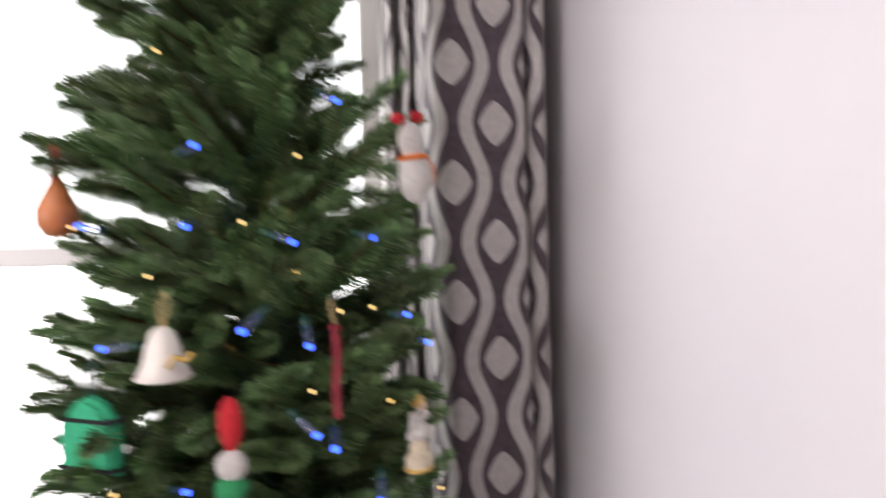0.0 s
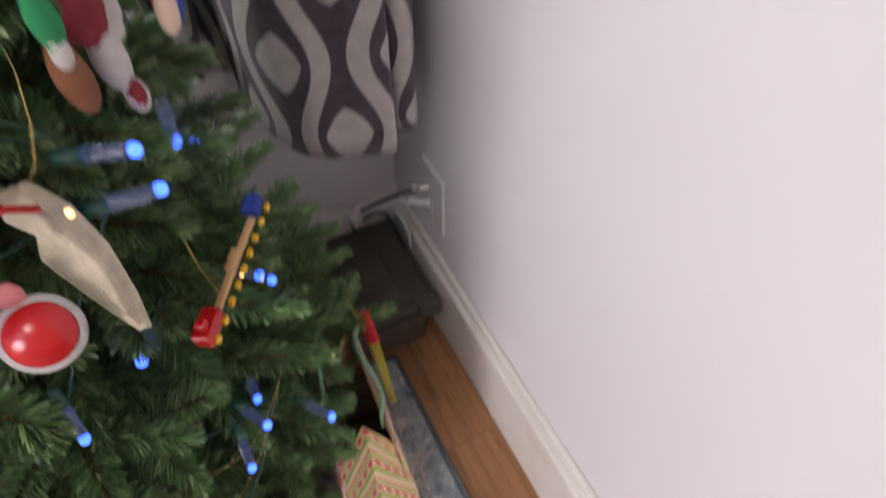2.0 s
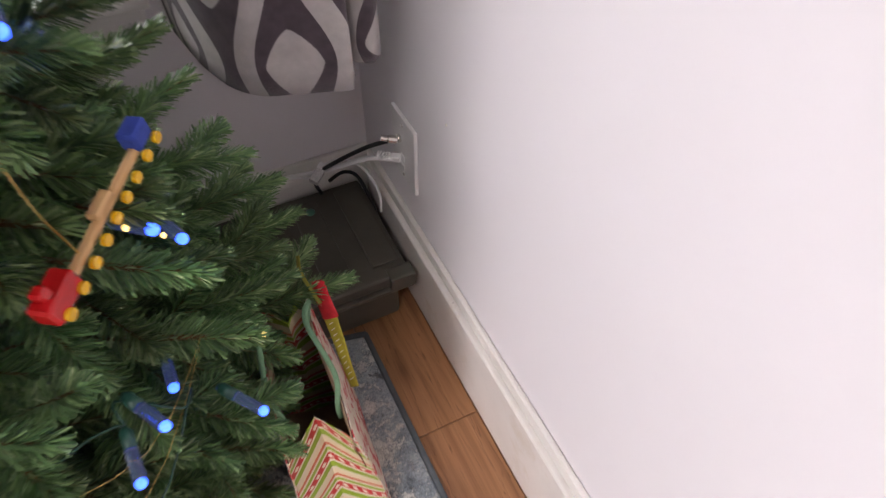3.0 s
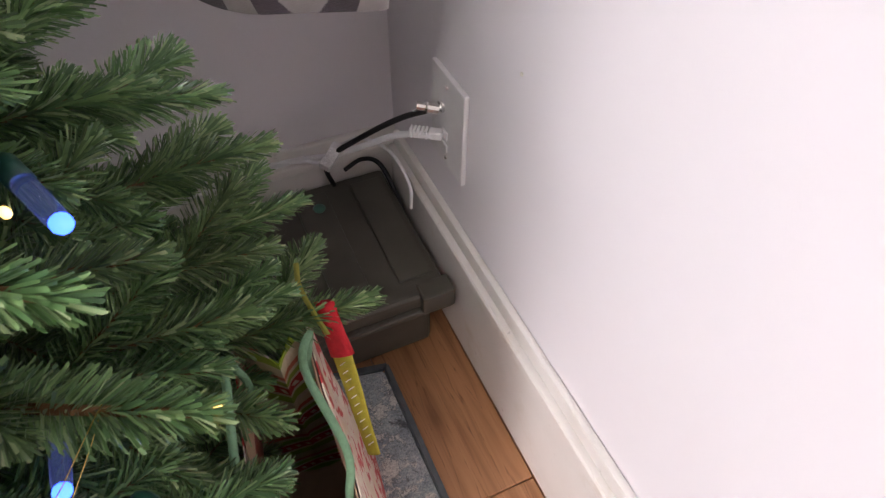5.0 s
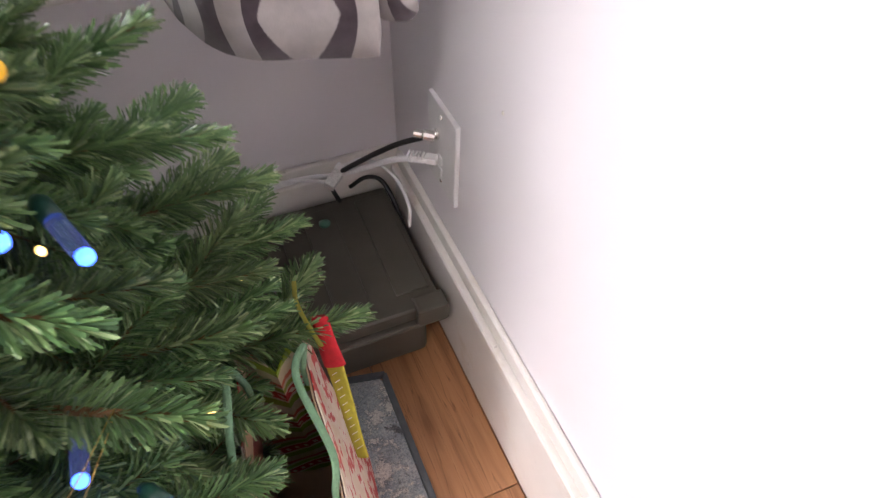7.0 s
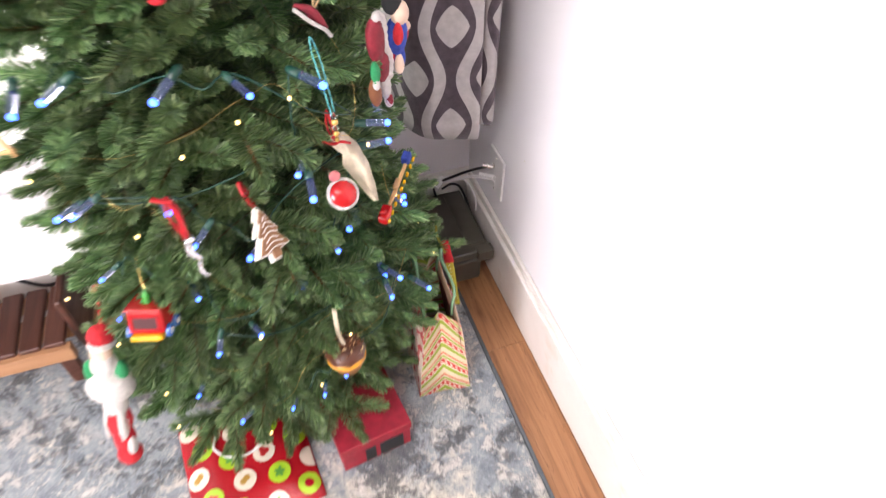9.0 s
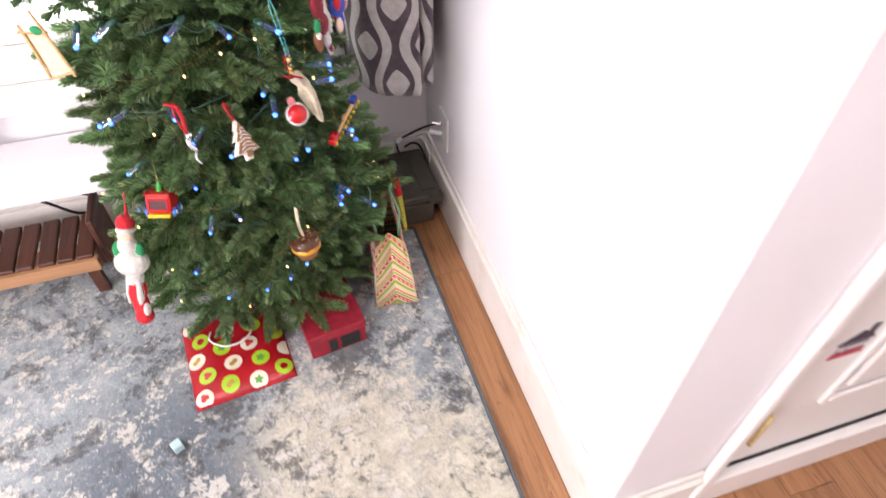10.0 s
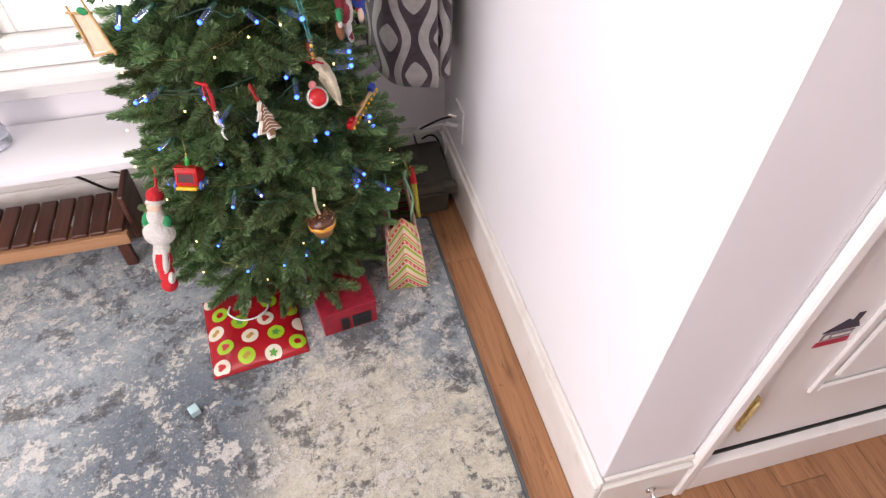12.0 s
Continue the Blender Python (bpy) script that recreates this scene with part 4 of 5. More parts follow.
MOTIFS = [(plain("motif_red", (0.45, 0.03, 0.03), 0.3), lambda a: 0.55 + 0.45 * abs(math.cos(1.5 * a))), (plain("motif_gold", (0.38, 0.22, 0.04), 0.3), lambda a: 0.35 + 0.65 * abs(math.cos(a - 0.6))),
          (plain("motif_green", (0.08, 0.26, 0.04), 0.3), lambda a: 0.5 + 0.5 * abs(math.cos(2.5 * a)))]
for j in range(5):
    for i in range(4):
        x = -0.102 + 0.072 * i + (0.014 if j % 2 else -0.006)
        y = 0.022 + 0.060 * j + 0.014 * (i % 2)
        if y > 0.275 or x > 0.128:
            continue
        lime = (i + j) % 2
        ringed = lime and (i + 2 * j) % 3 == 0
        dot = part("dot", printed(x, y, 0.0240, 0.0100 if ringed else 0.0), M_DOTG if lime else M_DOTW, gift_body, smooth=True)
        if not ringed and abs(x) < 0.115:
            ink, shape = MOTIFS[(i + j // 2) % 3]
            part("motif", printed(x, y, 0.0125, 0.0, 0.0022, 20, shape), ink, gift_body, smooth=True)
part("handle", tube([(-0.055, 0.222, 0.026), (-0.062, 0.19, 0.031), (-0.03, 0.155, 0.032), (0.015, 0.15, 0.032), (0.05, 0.175, 0.031), (0.052, 0.222, 0.027)], 0.0027), M_WHITE, gift, "white rope handle", smooth=True)
toy = thing("foam_cube", "small pale blue cube lying on the rug", "toy block", m=pose(-0.905, -0.848, 0.0105, 0, 0, 28))
part("cube", block(-0.0125, -0.0125, 0, 0.0125, 0.0125, 0.024, 0.003, seg=2), plain("pale_foam", (0.42, 0.58, 0.60), 0.8), toy)

# ---- window side: shelf, bench, cords, bottle ----
shelf = thing("wall_shelf", "deep white shelf board below the window", "shelf", (0, 0, 0))
part("board", block(-2.9, -0.275, 0.398, -0.93, -0.021, 0.424, 0.004, seg=2), M_WALL, shelf)
for x in (-2.6, -1.75, -0.98):
    part("bracket", block(x - 0.012, -0.18, 0.30, x + 0.012, -0.021, 0.3975, 0.003), M_TRIM, shelf)
bench = thing("slatted_bench", "low dark-stained slatted bench with a bare pine front rail", "bench", (0, 0, 0))
slat_me = finish("slat", block(-0.0225, -0.185, 0, 0.0225, 0.0, 0.014, 0.006, seg=3), M_BENCH)
for k in range(19):
    ob = new("slat", slat_me)
    ob.parent, ob.matrix_basis = bench, pose(-1.095 - 0.0525 * k, -0.090, 0.171, 0, 0, (k * 37 % 5 - 2) * 0.35)
part("front_rail", block(-2.10, -0.285, 0.128, -1.066, -0.262, 0.1705, 0.003, seg=2), M_RAIL, bench, "bare pine front rail")
part("back_rail", block(-2.10, -0.115, 0.128, -1.066, -0.093, 0.1705, 0.003), M_RAIL, bench)
for x in (-2.08, -1.12):
    for y in (-0.262, -0.135):
        part("leg", block(x, y, 0.0005 if y > -0.26 else 0.011, x + 0.035, y + 0.022, 0.128, 0.003), M_BENCH, bench)
part("end_board", block(-1.0655, -0.235, 0.10, -1.0475, -0.085, 0.27, 0.004, m=None), M_BENCH, bench)
cord = thing("lamp_cord", "black cords drooping along the wall above the bench", "cable", (0, 0, 0))
part("cord", tube([(-1.9, -0.03, 0.33), (-1.6, -0.05, 0.30), (-1.35, -0.09, 0.325), (-1.2, -0.12, 0.295), (-1.12, -0.10, 0.2), (-1.09, -0.04, 0.16)], 0.0045), M_BLACK, cord, smooth=True)
part("cord", tube([(-1.9, -0.03, 0.28), (-1.5, -0.045, 0.27), (-1.25, -0.06, 0.30), (-1.13, -0.05, 0.24), (-1.05, -0.035, 0.19)], 0.0032), M_BLACK, cord, smooth=True)
bottle = thing("plastic_jug", "ribbed clear grey plastic jug standing on the shelf", "bottle", (-1.345, -0.115, 0.4242))
part("body", lathe([(0, 0), (0.045, 0), (0.052, 0.008), (0.050, 0.05), (0.044, 0.062), (0.050, 0.075), (0.052, 0.11), (0.042, 0.135), (0.018, 0.15), (0.016, 0.17), (0, 0.17)], 28), clear("smoky_plastic", (0.62, 0.65, 0.72), 0.2), bottle, smooth=True)
part("cap", lathe([(0, 0.168), (0.019, 0.168), (0.019, 0.188), (0, 0.19)], 20), M_WHITE, bottle)

# ---- light strings ----
BLUE = [(0.98, -128), (0.99, -120), (0.99, -97), (0.98, -81), (0.97, -66), (0.82, -128), (0.80, -135), (0.70, -130), (0.80, -99), (0.84, -106),
        (0.68, -107), (0.58, -137), (0.44, -117), (0.59, -104), (0.60, -94), (0.68, -80), (0.70, -67), (0.87, -73), (0.82, -71), (0.82, -47),
        (0.86, -48), (0.535, -46), (0.53, -52), (0.39, -81), (0.42, -73), (0.36, -106), (0.36, -91), (0.75, -88),
        (1.50, -103), (1.59, -103), (1.66, -63), (1.48, -79), (1.48, -53), (1.38, -88), (1.36, -74), (1.37, -42), (1.33, -37), (1.25, -75),
        (1.23, -68), (1.19, -105), (1.35, -128), (1.50, -138), (1.15, -55), (1.12, -70), (0.45, -35)]
WARM = [(0.88, -132), (0.84, -125), (0.82, -111), (0.62, -147), (0.73, -142), (0.96, -84), (0.97, -73), (0.93, -96), (0.61, -93), (0.45, -82),
        (0.35, -126), (0.35, -99), (0.46, -124), (0.54, -71), (0.50, -28), (0.57, -132), (1.71, -112), (1.58, -75), (1.44, -111), (1.34, -108),
        (1.30, -75), (1.19, -119), (1.50, -89), (1.39, -67), (1.39, -58), (1.12, -35), (1.44, -77), (1.50, -140), (1.27, -55), (1.05, -50),
        (0.86, -56), (1.02, -40)]


def string_line(spots, k):
    """The way of a light string round the tree, row by row."""
    rows = {}
    for z, a in spots:
        rows.setdefault(round(z / 0.13), []).append((z, a))
    out, flip = [], False
    for key in sorted(rows):
        row = sorted(rows[key], key=lambda q: q[1], reverse=flip)
        flip = not flip
        for z, a in row:
            if out:
                z1, a1 = out[-1]
                out.append(((z + z1) / 2 - 0.008, (a + a1) / 2))
            out.append((z, a))
    return [on_tree(z, a, (k if z < 1.0 else 0.55 * k) + 0.03 * math.sin(3 * i)) for i, (z, a) in enumerate(out)]


blue_string = thing("blue_light_string", "string of blue capsule lights on green flex, switched on", "string lights", (0, 0, 0))
part("flex", tube(string_line(BLUE, 0.80), 0.0011, 5, n=4), M_WIRE, blue_string, smooth=True)
cap_me = finish("bulb", lathe([(0, 0.0), (0.0058, 0.0), (0.0062, 0.004), (0.0060, 0.034), (0.0050, 0.040), (0.0, 0.0425)], 12), M_BLUECAP, True)
diode_me = finish("diode", ball(0.0056, (0, 0, 0.040), (1, 1, 0.95), seg=10), M_BLUE, True)
socket_me = finish("socket", lathe([(0, -0.022), (0.0035, -0.022), (0.0068, -0.016), (0.0070, 0.003), (0, 0.003)], 10), M_WIRE, True)
rng = random.Random(23)
for z, a in BLUE:
    p = on_tree(z, a, rng.uniform(0.84, 0.94))
    out = Vector((math.cos(radians(a)), math.sin(radians(a)), 0))
    side = Vector((-out.y, out.x, 0))
    d = (out * rng.uniform(0.5, 1.2) + side * rng.uniform(-0.9, 0.9) + Vector((0, 0, rng.uniform(-0.7, 0.25)))).normalized()
    bulb = new("bulb", cap_me)
    bulb.parent = blue_string
    size = (0.62 if z < 0.74 and a < -60 else 0.78) * rng.uniform(0.85, 1.1)
    bulb.matrix_basis = Matrix.Translation(p - d * 0.02 * size) @ d.to_track_quat("Z", "Y").to_matrix().to_4x4() @ Matrix.Scale(size, 4)
    for name, me in (("diode", diode_me), ("socket", socket_me)):
        o = new(name, me)
        o.parent = bulb

# bulbs among the long branches: socket end and lit end
for root, tip in (((-0.333, -0.446, 0.574), (-0.319, -0.477, 0.571)), ((-0.379, -0.484, 0.433), (-0.377, -0.522, 0.436)), ((-0.352, -0.505, 0.635), (-0.330, -0.517, 0.628)),
                  ((-0.375, -0.455, 0.742), (-0.345, -0.440, 0.735)), ((-0.357, -0.470, 0.80), (-0.357, -0.490, 0.775)), ((-0.425, -0.560, 0.655), (-0.440, -0.582, 0.645))):
    root, tip = Vector(root), Vector(tip)
    d = (tip - root).normalized()
    bulb = new("bulb", cap_me)
    bulb.parent = blue_string
    bulb.matrix_basis = Matrix.Translation(tip - d * 0.0365) @ d.to_track_quat("Z", "Y").to_matrix().to_4x4() @ Matrix.Scale(0.9, 4)
    for name, me in (("diode", diode_me), ("socket", socket_me)):
        o = new(name, me)
        o.parent = bulb

warm_string = thing("warm_light_string", "string of tiny warm-white lights on thin gold wire", "string lights", (0, 0, 0))
M_GOLD = Mat("gold_wire", 0.3, 1.0, (0.75, 0.52, 0.18)).m
part("flex", tube(string_line(WARM, 0.84), 0.00028, 4, n=4), M_GOLD, warm_string, smooth=True)
warm_me = finish("bulb", ball(0.0022, (0, 0, 0), (1, 1, 1.3), seg=10), M_WARM, True)
for z, a in WARM:
    o = new("bulb", warm_me)
    o.parent, o.location = warm_string, on_tree(z, a, 0.97)
for p in ((-0.329, -0.492, 0.596), (-0.261, -0.364, 0.398), (-0.345, -0.520, 0.640)):
    o = new("bulb", warm_me)
    o.parent, o.location = warm_string, p

# ---- ornaments ----
M_RIBBON = plain("red_ribbon", (0.42, 0.008, 0.015), 0.55, vary=0.2, scale=200)
M_FELT_RED = plain("red_felt", (0.45, 0.012, 0.02), 0.9, vary=0.2, scale=120, bump=0.6)
M_FELT_WHITE = plain("white_fleece", (0.70, 0.67, 0.63), 0.95, vary=0.1, scale=150, bump=0.9, dist=0.003)
M_FELT_GREEN = plain("green_felt", (0.02, 0.22, 0.08), 0.9, vary=0.2, scale=120, bump=0.6)
M_SKIN = plain("cream_felt", (0.62, 0.47, 0.36), 0.9, vary=0.1)
M_FELT_BLUE = plain("blue_felt", (0.03, 0.06, 0.32), 0.9, vary=0.2, scale=120, bump=0.6)
M_FELT_BLACK = plain("black_felt", (0.012, 0.012, 0.014), 0.95)
M_MAROON = plain("maroon_velvet", (0.17, 0.008, 0.018), 0.8, vary=0.3, scale=90, bump=0.5)
M_BROWN = plain("brown_velvet", (0.16, 0.06, 0.025), 0.8, vary=0.3)
M_CREAM = plain("cream_plush", (0.62, 0.54, 0.40), 0.9, vary=0.15, scale=90, bump=0.7, dist=0.003)
M_GOLDPAINT = plain("gold_paint", (0.60, 0.40, 0.12), 0.35, 0.6, 0.2)
M_TOYRED = plain("red_enamel", (0.45, 0.010, 0.012), 0.22, vary=0.1)
M_TOYYEL = plain("yellow_enamel", (0.72, 0.42, 0.015), 0.25, vary=0.08)
M_TOYBLUE = plain("blue_enamel", (0.05, 0.14, 0.42), 0.25, vary=0.1)
M_TOYGREEN = plain("green_enamel", (0.05, 0.30, 0.05), 0.25, vary=0.1)
M_PALEWOOD = wood("pale_wood", (0.36, 0.20, 0.08), (0.55, 0.34, 0.15), (0.64, 0.43, 0.22), 0.55, "x", 20)
M_GINGER = plain("gingerbread", (0.27, 0.14, 0.07), 0.8, vary=0.15, scale=60, bump=0.4)
M_ICING = plain("white_icing", (0.74, 0.70, 0.64), 0.5, vary=0.05)
M_CHOC = plain("chocolate_icing", (0.075, 0.025, 0.012), 0.3, vary=0.2)
M_AMBER = plain("amber_glaze", (0.60, 0.28, 0.03), 0.3, vary=0.1)
M_PAPER = plain("old_paper", (0.62, 0.50, 0.36), 0.8, vary=0.12, scale=50)
M_CORD = plain("tan_cord", (0.50, 0.36, 0.18), 0.8)
M_TEAL = plain("teal_thread", (0.10, 0.42, 0.42), 0.6)
M_MINT = plain("mint_felt", (0.03, 0.36, 0.18), 0.85, vary=0.15, scale=100, bump=0.5)
M_ORANGE = plain("orange_knit", (0.62, 0.16, 0.03), 0.9, vary=0.15, scale=150, bump=0.7)
M_SILVER = clear("blown_glass", (0.95, 0.95, 0.95), 0.04)
M_TINSEL = plain("silvered_glass", (0.80, 0.80, 0.82), 0.16, 0.85, 0.06)


def hung(p, tilt=0.0, lean=0.0, spin=0.0):
    """The pose of an ornament at p, its face turned away from the trunk."""
    a = math.degrees(math.atan2(p[1] - CY, p[0] - CX)) + 90
    p = Vector(p) + 0.015 * Vector((math.sin(radians(a)), -math.cos(radians(a)), 0))
    return pose(*p, 0, 0, a + spin) @ pose(0, 0, 0, lean, tilt, 0)


def ornament(name, label, p, tilt=0.0, lean=0.0, spin=0.0, category="ornament"):
    return thing(name, label, category, group="tree ornaments", m=hung(p, tilt, lean, spin))


def doll(name, label, p, blobs, mats, tilt=0.0, lean=0.0, spin=0.0):
    """A soft figure as one plain mesh, grown together: (radius, centre, stretch, material)."""
    bm = bmesh.new()
    for r, c, s, k in blobs:
        ball(r, c, s, bm, 14, 0.09)
    ob = new(name, finish(name, bm, None, True))
    grow = ob.modifiers.new("grow", "REMESH")
    grow.mode, grow.voxel_size, grow.use_smooth_shade = "VOXEL", 0.0016, True
    soft = ob.modifiers.new("soften", "SMOOTH")
    soft.factor, soft.iterations = 0.5, 2
    dg = bpy.context.evaluated_depsgraph_get()
    me = bpy.data.meshes.new_from_object(ob.evaluated_get(dg))
    ob.modifiers.clear()
    ob.data = me
    me.materials.clear()
    for q in mats:
        me.materials.append(q)
    for f in me.polygons:
        def gap(blob):
            d = f.center - Vector(blob[1])
            return (d.x / blob[2][0]) ** 2 / blob[0] ** 2 + (d.y / blob[2][1]) ** 2 / blob[0] ** 2 + (d.z / blob[2][2]) ** 2 / blob[0] ** 2
        f.material_index = min(blobs, key=lambda q: abs(gap(q) - 1))[3]
        f.use_smooth = True
    ob.matrix_basis = hung(p, tilt, lean, spin)
    return tagged(ob, label, "ornament", "tree ornaments")


def loop_of(parent, material, z, height, wide=0.006, r=0.0016, flat=1.0, name="ribbon"):
    return part(name, tube([(0, 0, z), (-wide, 0.004, z + height * 0.55), (-wide * 0.3, 0.008, z + height), (wide * 0.7, 0.006, z + height * 0.6), (0.001, 0, z)], r, 6, flat=flat), material, parent, smooth=True)


# long plush stocking figure on the lower edge
elf = doll("plush_stocking_doll", "plush stocking doll in red, white and green hanging by red yarn", (-0.856, -0.632, 0.456),
     [(0.0215, (0, 0, 0.118), (1, 1, 0.95), 0), (0.0225, (0, -0.002, 0.102), (1.05, 1, 0.36), 1), (0.019, (0, -0.008, 0.088), (1, 0.8, 0.75), 3),
      (0.022, (0, -0.006, 0.066), (1, 0.8, 1.15), 1), (0.014, (-0.024, -0.002, 0.050), (0.9, 0.9, 1.5), 2), (0.013, (0.025, -0.002, 0.052), (0.9, 0.9, 1.4), 2), (0.041, (0.002, 0, 0.020), (1.0, 0.75, 0.78), 1),
      (0.012, (0.004, -0.018, 0.006), (1.6, 0.6, 0.5), 2), (0.024, (0.004, 0, -0.020), (0.9, 0.7, 1.0), 1), (0.024, (0.006, 0, -0.052), (0.95, 0.75, 1.35), 0), (0.013, (0.017, -0.010, -0.058), (0.62, 0.8, 3.0), 1), (0.010, (-0.011, -0.008, -0.054), (0.5, 0.8, 3.2), 1),
      (0.020, (0.012, -0.002, -0.088), (0.95, 0.9, 1.4), 0), (0.019, (0.020, -0.008, -0.116), (1.15, 1.1, 1.0), 0), (0.011, (0.030, -0.014, -0.096), (0.7, 1.0, 1.6), 1),
      (0.005, (0.003, 0.004, 0.148), (0.7, 0.7, 3.4), 0), (0.005, (0.003, 0.006, 0.182), (0.8, 0.8, 3.0), 0), (0.006, (0.002, 0.006, 0.200), (1.0, 0.7, 1.2), 0)],
     [M_FELT_RED, M_FELT_WHITE, M_FELT_GREEN, M_SKIN], tilt=3, lean=-26, spin=30)
elf.matrix_basis = elf.matrix_basis @ Matrix.Scale(0.94, 4)

truck = ornament("toy_truck_ornament", "small glossy red toy truck ornament with blue wheels", (-0.738, -0.655, 0.648), tilt=2, lean=-24, spin=14)
cab = part("cab", block(-0.024, -0.018, -0.016, 0.024, 0.030, 0.022, 0.005, seg=2), M_TOYRED, truck)
part("windscreen", ring(-0.019, -0.010, 0.019, 0.014, 0.003, -0.0205, -0.0183, 0.001), M_FELT_RED, cab)
# flat dark plate painted for the shade inside the cab's hollow front
part("window", block(-0.0158, -0.0190, -0.0068, 0.0158, -0.0181, 0.0108), plain("opening_shade", (0.05, 0.006, 0.008), 0.6), cab)
part("roof", block(-0.0245, -0.0225, 0.0222, 0.0245, 0.0305, 0.0255, 0.0015, seg=2), M_TOYRED, cab)
part("bumper", block(-0.022, -0.024, -0.024, 0.022, 0.022, -0.0162, 0.003, seg=2), M_TOYYEL, truck)
for x in (-0.0265, 0.0265):
    for y in (-0.006, 0.022):
        wheel = part("wheel", lathe([(0, -0.003), (0.009, -0.003), (0.0095, 0), (0.009, 0.003), (0, 0.003)], 16, m=pose(x, y, -0.016, 0, 90, 0)), M_TOYBLUE, truck)
        part("hub", lathe([(0, -0.0038), (0.0042, -0.0038), (0.0042, 0.0038), (0, 0.0038)], 12, m=pose(x, y, -0.016, 0, 90, 0)), M_ICING, wheel)
part("finial", lathe([(0, 0.022), (0.007, 0.022), (0.005, 0.030), (0.006, 0.036), (0.0, 0.046)], 10), M_TOYGREEN, truck)
part("wire_loop", tube([(0, 0, 0.044), (-0.006, 0.008, 0.065), (-0.012, 0.02, 0.085)], 0.0006, 5), M_GOLD, truck)

ice = ornament("glass_icicle", "twisted clear glass icicle on a red ribbon", (-0.640, -0.712, 0.806), tilt=-6)
part("spiral", tube([(0.003 * math.cos(k), 0.003 * math.sin(k), 0.03 - 0.0055 * k) for k in range(13)], lambda t: 0.0058 * (1 - 0.7 * t), 8, n=3), M_TINSEL, ice, smooth=True)
loop_of(ice, M_RIBBON, 0.032, 0.055, 0.006, 0.0042, 0.4)
part("bow", tube([(-0.014, 0.006, 0.092), (-0.004, 0.004, 0.088), (0.006, 0.004, 0.084)], 0.0045, 6, flat=0.5), M_RIBBON, ice)

ginger = ornament("gingerbread_tree", "gingerbread tree ornament piped with white icing", (-0.562, -0.668, 0.768), tilt=14, lean=-30, spin=34)
OUT = [(0, 0.044), (0.011, 0.026), (0.007, 0.025), (0.021, 0.006), (0.013, 0.005), (0.030, -0.020), (0.008, -0.022), (0.008, -0.034), (-0.008, -0.034), (-0.008, -0.022), (-0.030, -0.020), (-0.013, 0.005), (-0.021, 0.006), (-0.007, 0.025), (-0.011, 0.026)]
part("icing_back", sheet(OUT, 0.012, bevel=0.0025), M_ICING, ginger)
part("biscuit", sheet([(x * 0.82, z * 0.84) for x, z in OUT], 0.003, m=Matrix.Translation((0, -0.0072, 0))), M_GINGER, ginger)
for z, w in ((0.026, 0.004), (0.019, 0.007), (0.012, 0.010), (0.005, 0.013), (-0.002, 0.011), (-0.009, 0.016), (-0.016, 0.019)):
    part("icing_line", tube([(-w, -0.0095, z - 0.003), (0, -0.0095, z + 0.002), (w, -0.0095, z - 0.002)], 0.0009, 5), M_ICING, ginger)
loop_of(ginger, M_RIBBON, 0.042, 0.036, 0.004, 0.0038, 0.5)

bird = thing("plush_goose_ornament", "cream plush goose shape with a red felt heart", "ornament", group="tree ornaments", m=pose(-0.427, -0.628, 0.806))
GOOSE = [(-0.022, 0.050), (-0.004, 0.052), (0.011, 0.034), (0.021, 0.006), (0.025, -0.028), (0.025, -0.050), (0.018, -0.050), (0.008, -0.034), (-0.004, -0.012), (-0.014, 0.008), (-0.011, 0.022), (-0.022, 0.034)]
part("body", sheet(GOOSE, 0.014, m=pose(0, 0, 0, -31, 0, 0), bevel=0.005), M_CREAM, bird, smooth=True)
part("wing", sheet([(x * 0.45 + 0.008, z * 0.55 - 0.006) for x, z in GOOSE], 0.004, m=pose(0, 0, 0, -31, 0, 0) @ Matrix.Translation((0, -0.009, 0)), bevel=0.0015), M_CREAM, bird, smooth=True)
HEART = pose(-0.024, -0.030, -0.014, -38, 10, 0)
heart = part("heart", lathe([(0, 0.0), (0.020, 0.0), (0.0225, 0.003), (0.020, 0.006), (0, 0.007)], 26, m=HEART @ pose(0, 0, 0, 90, 0, 0)), M_FELT_WHITE, bird, smooth=True)
part("heart_front", lathe([(0, 0.006), (0.0185, 0.006), (0.0175, 0.0085), (0, 0.0098)], 26, m=HEART @ pose(0, 0, 0, 90, 0, 0)), M_TOYRED, heart, smooth=True)
part("comb", ball(0.008, (-0.030, -0.020, 0.010), (1, 0.6, 1.2)), plain("pink_felt", (0.6, 0.2, 0.2), 0.9), bird, smooth=True)
part("bow", tube([(-0.036, 0.008, 0.050), (-0.022, 0.002, 0.046), (-0.014, 0.002, 0.048), (0.000, 0.004, 0.041)], 0.0034, 6, flat=0.6), M_RIBBON, bird)
part("ribbon", tube([(-0.020, 0.008, 0.046), (-0.026, 0.012, 0.066), (-0.024, 0.018, 0.088), (-0.019, 0.014, 0.064), (-0.018, 0.008, 0.046)], 0.0024, 6, flat=0.5), M_RIBBON, bird, smooth=True)
tassel = ornament("bead_tassel", "gold and glass beads on a doubled teal thread", (-0.454, -0.640, 0.918), spin=0)
part("thread", tube([(-0.003, 0, 0.0), (-0.009, 0, 0.04), (-0.014, 0.004, 0.085), (-0.010, 0.008, 0.10), (-0.004, 0.004, 0.07), (0.002, 0, 0.0)], 0.0009, 5), M_TEAL, tassel)
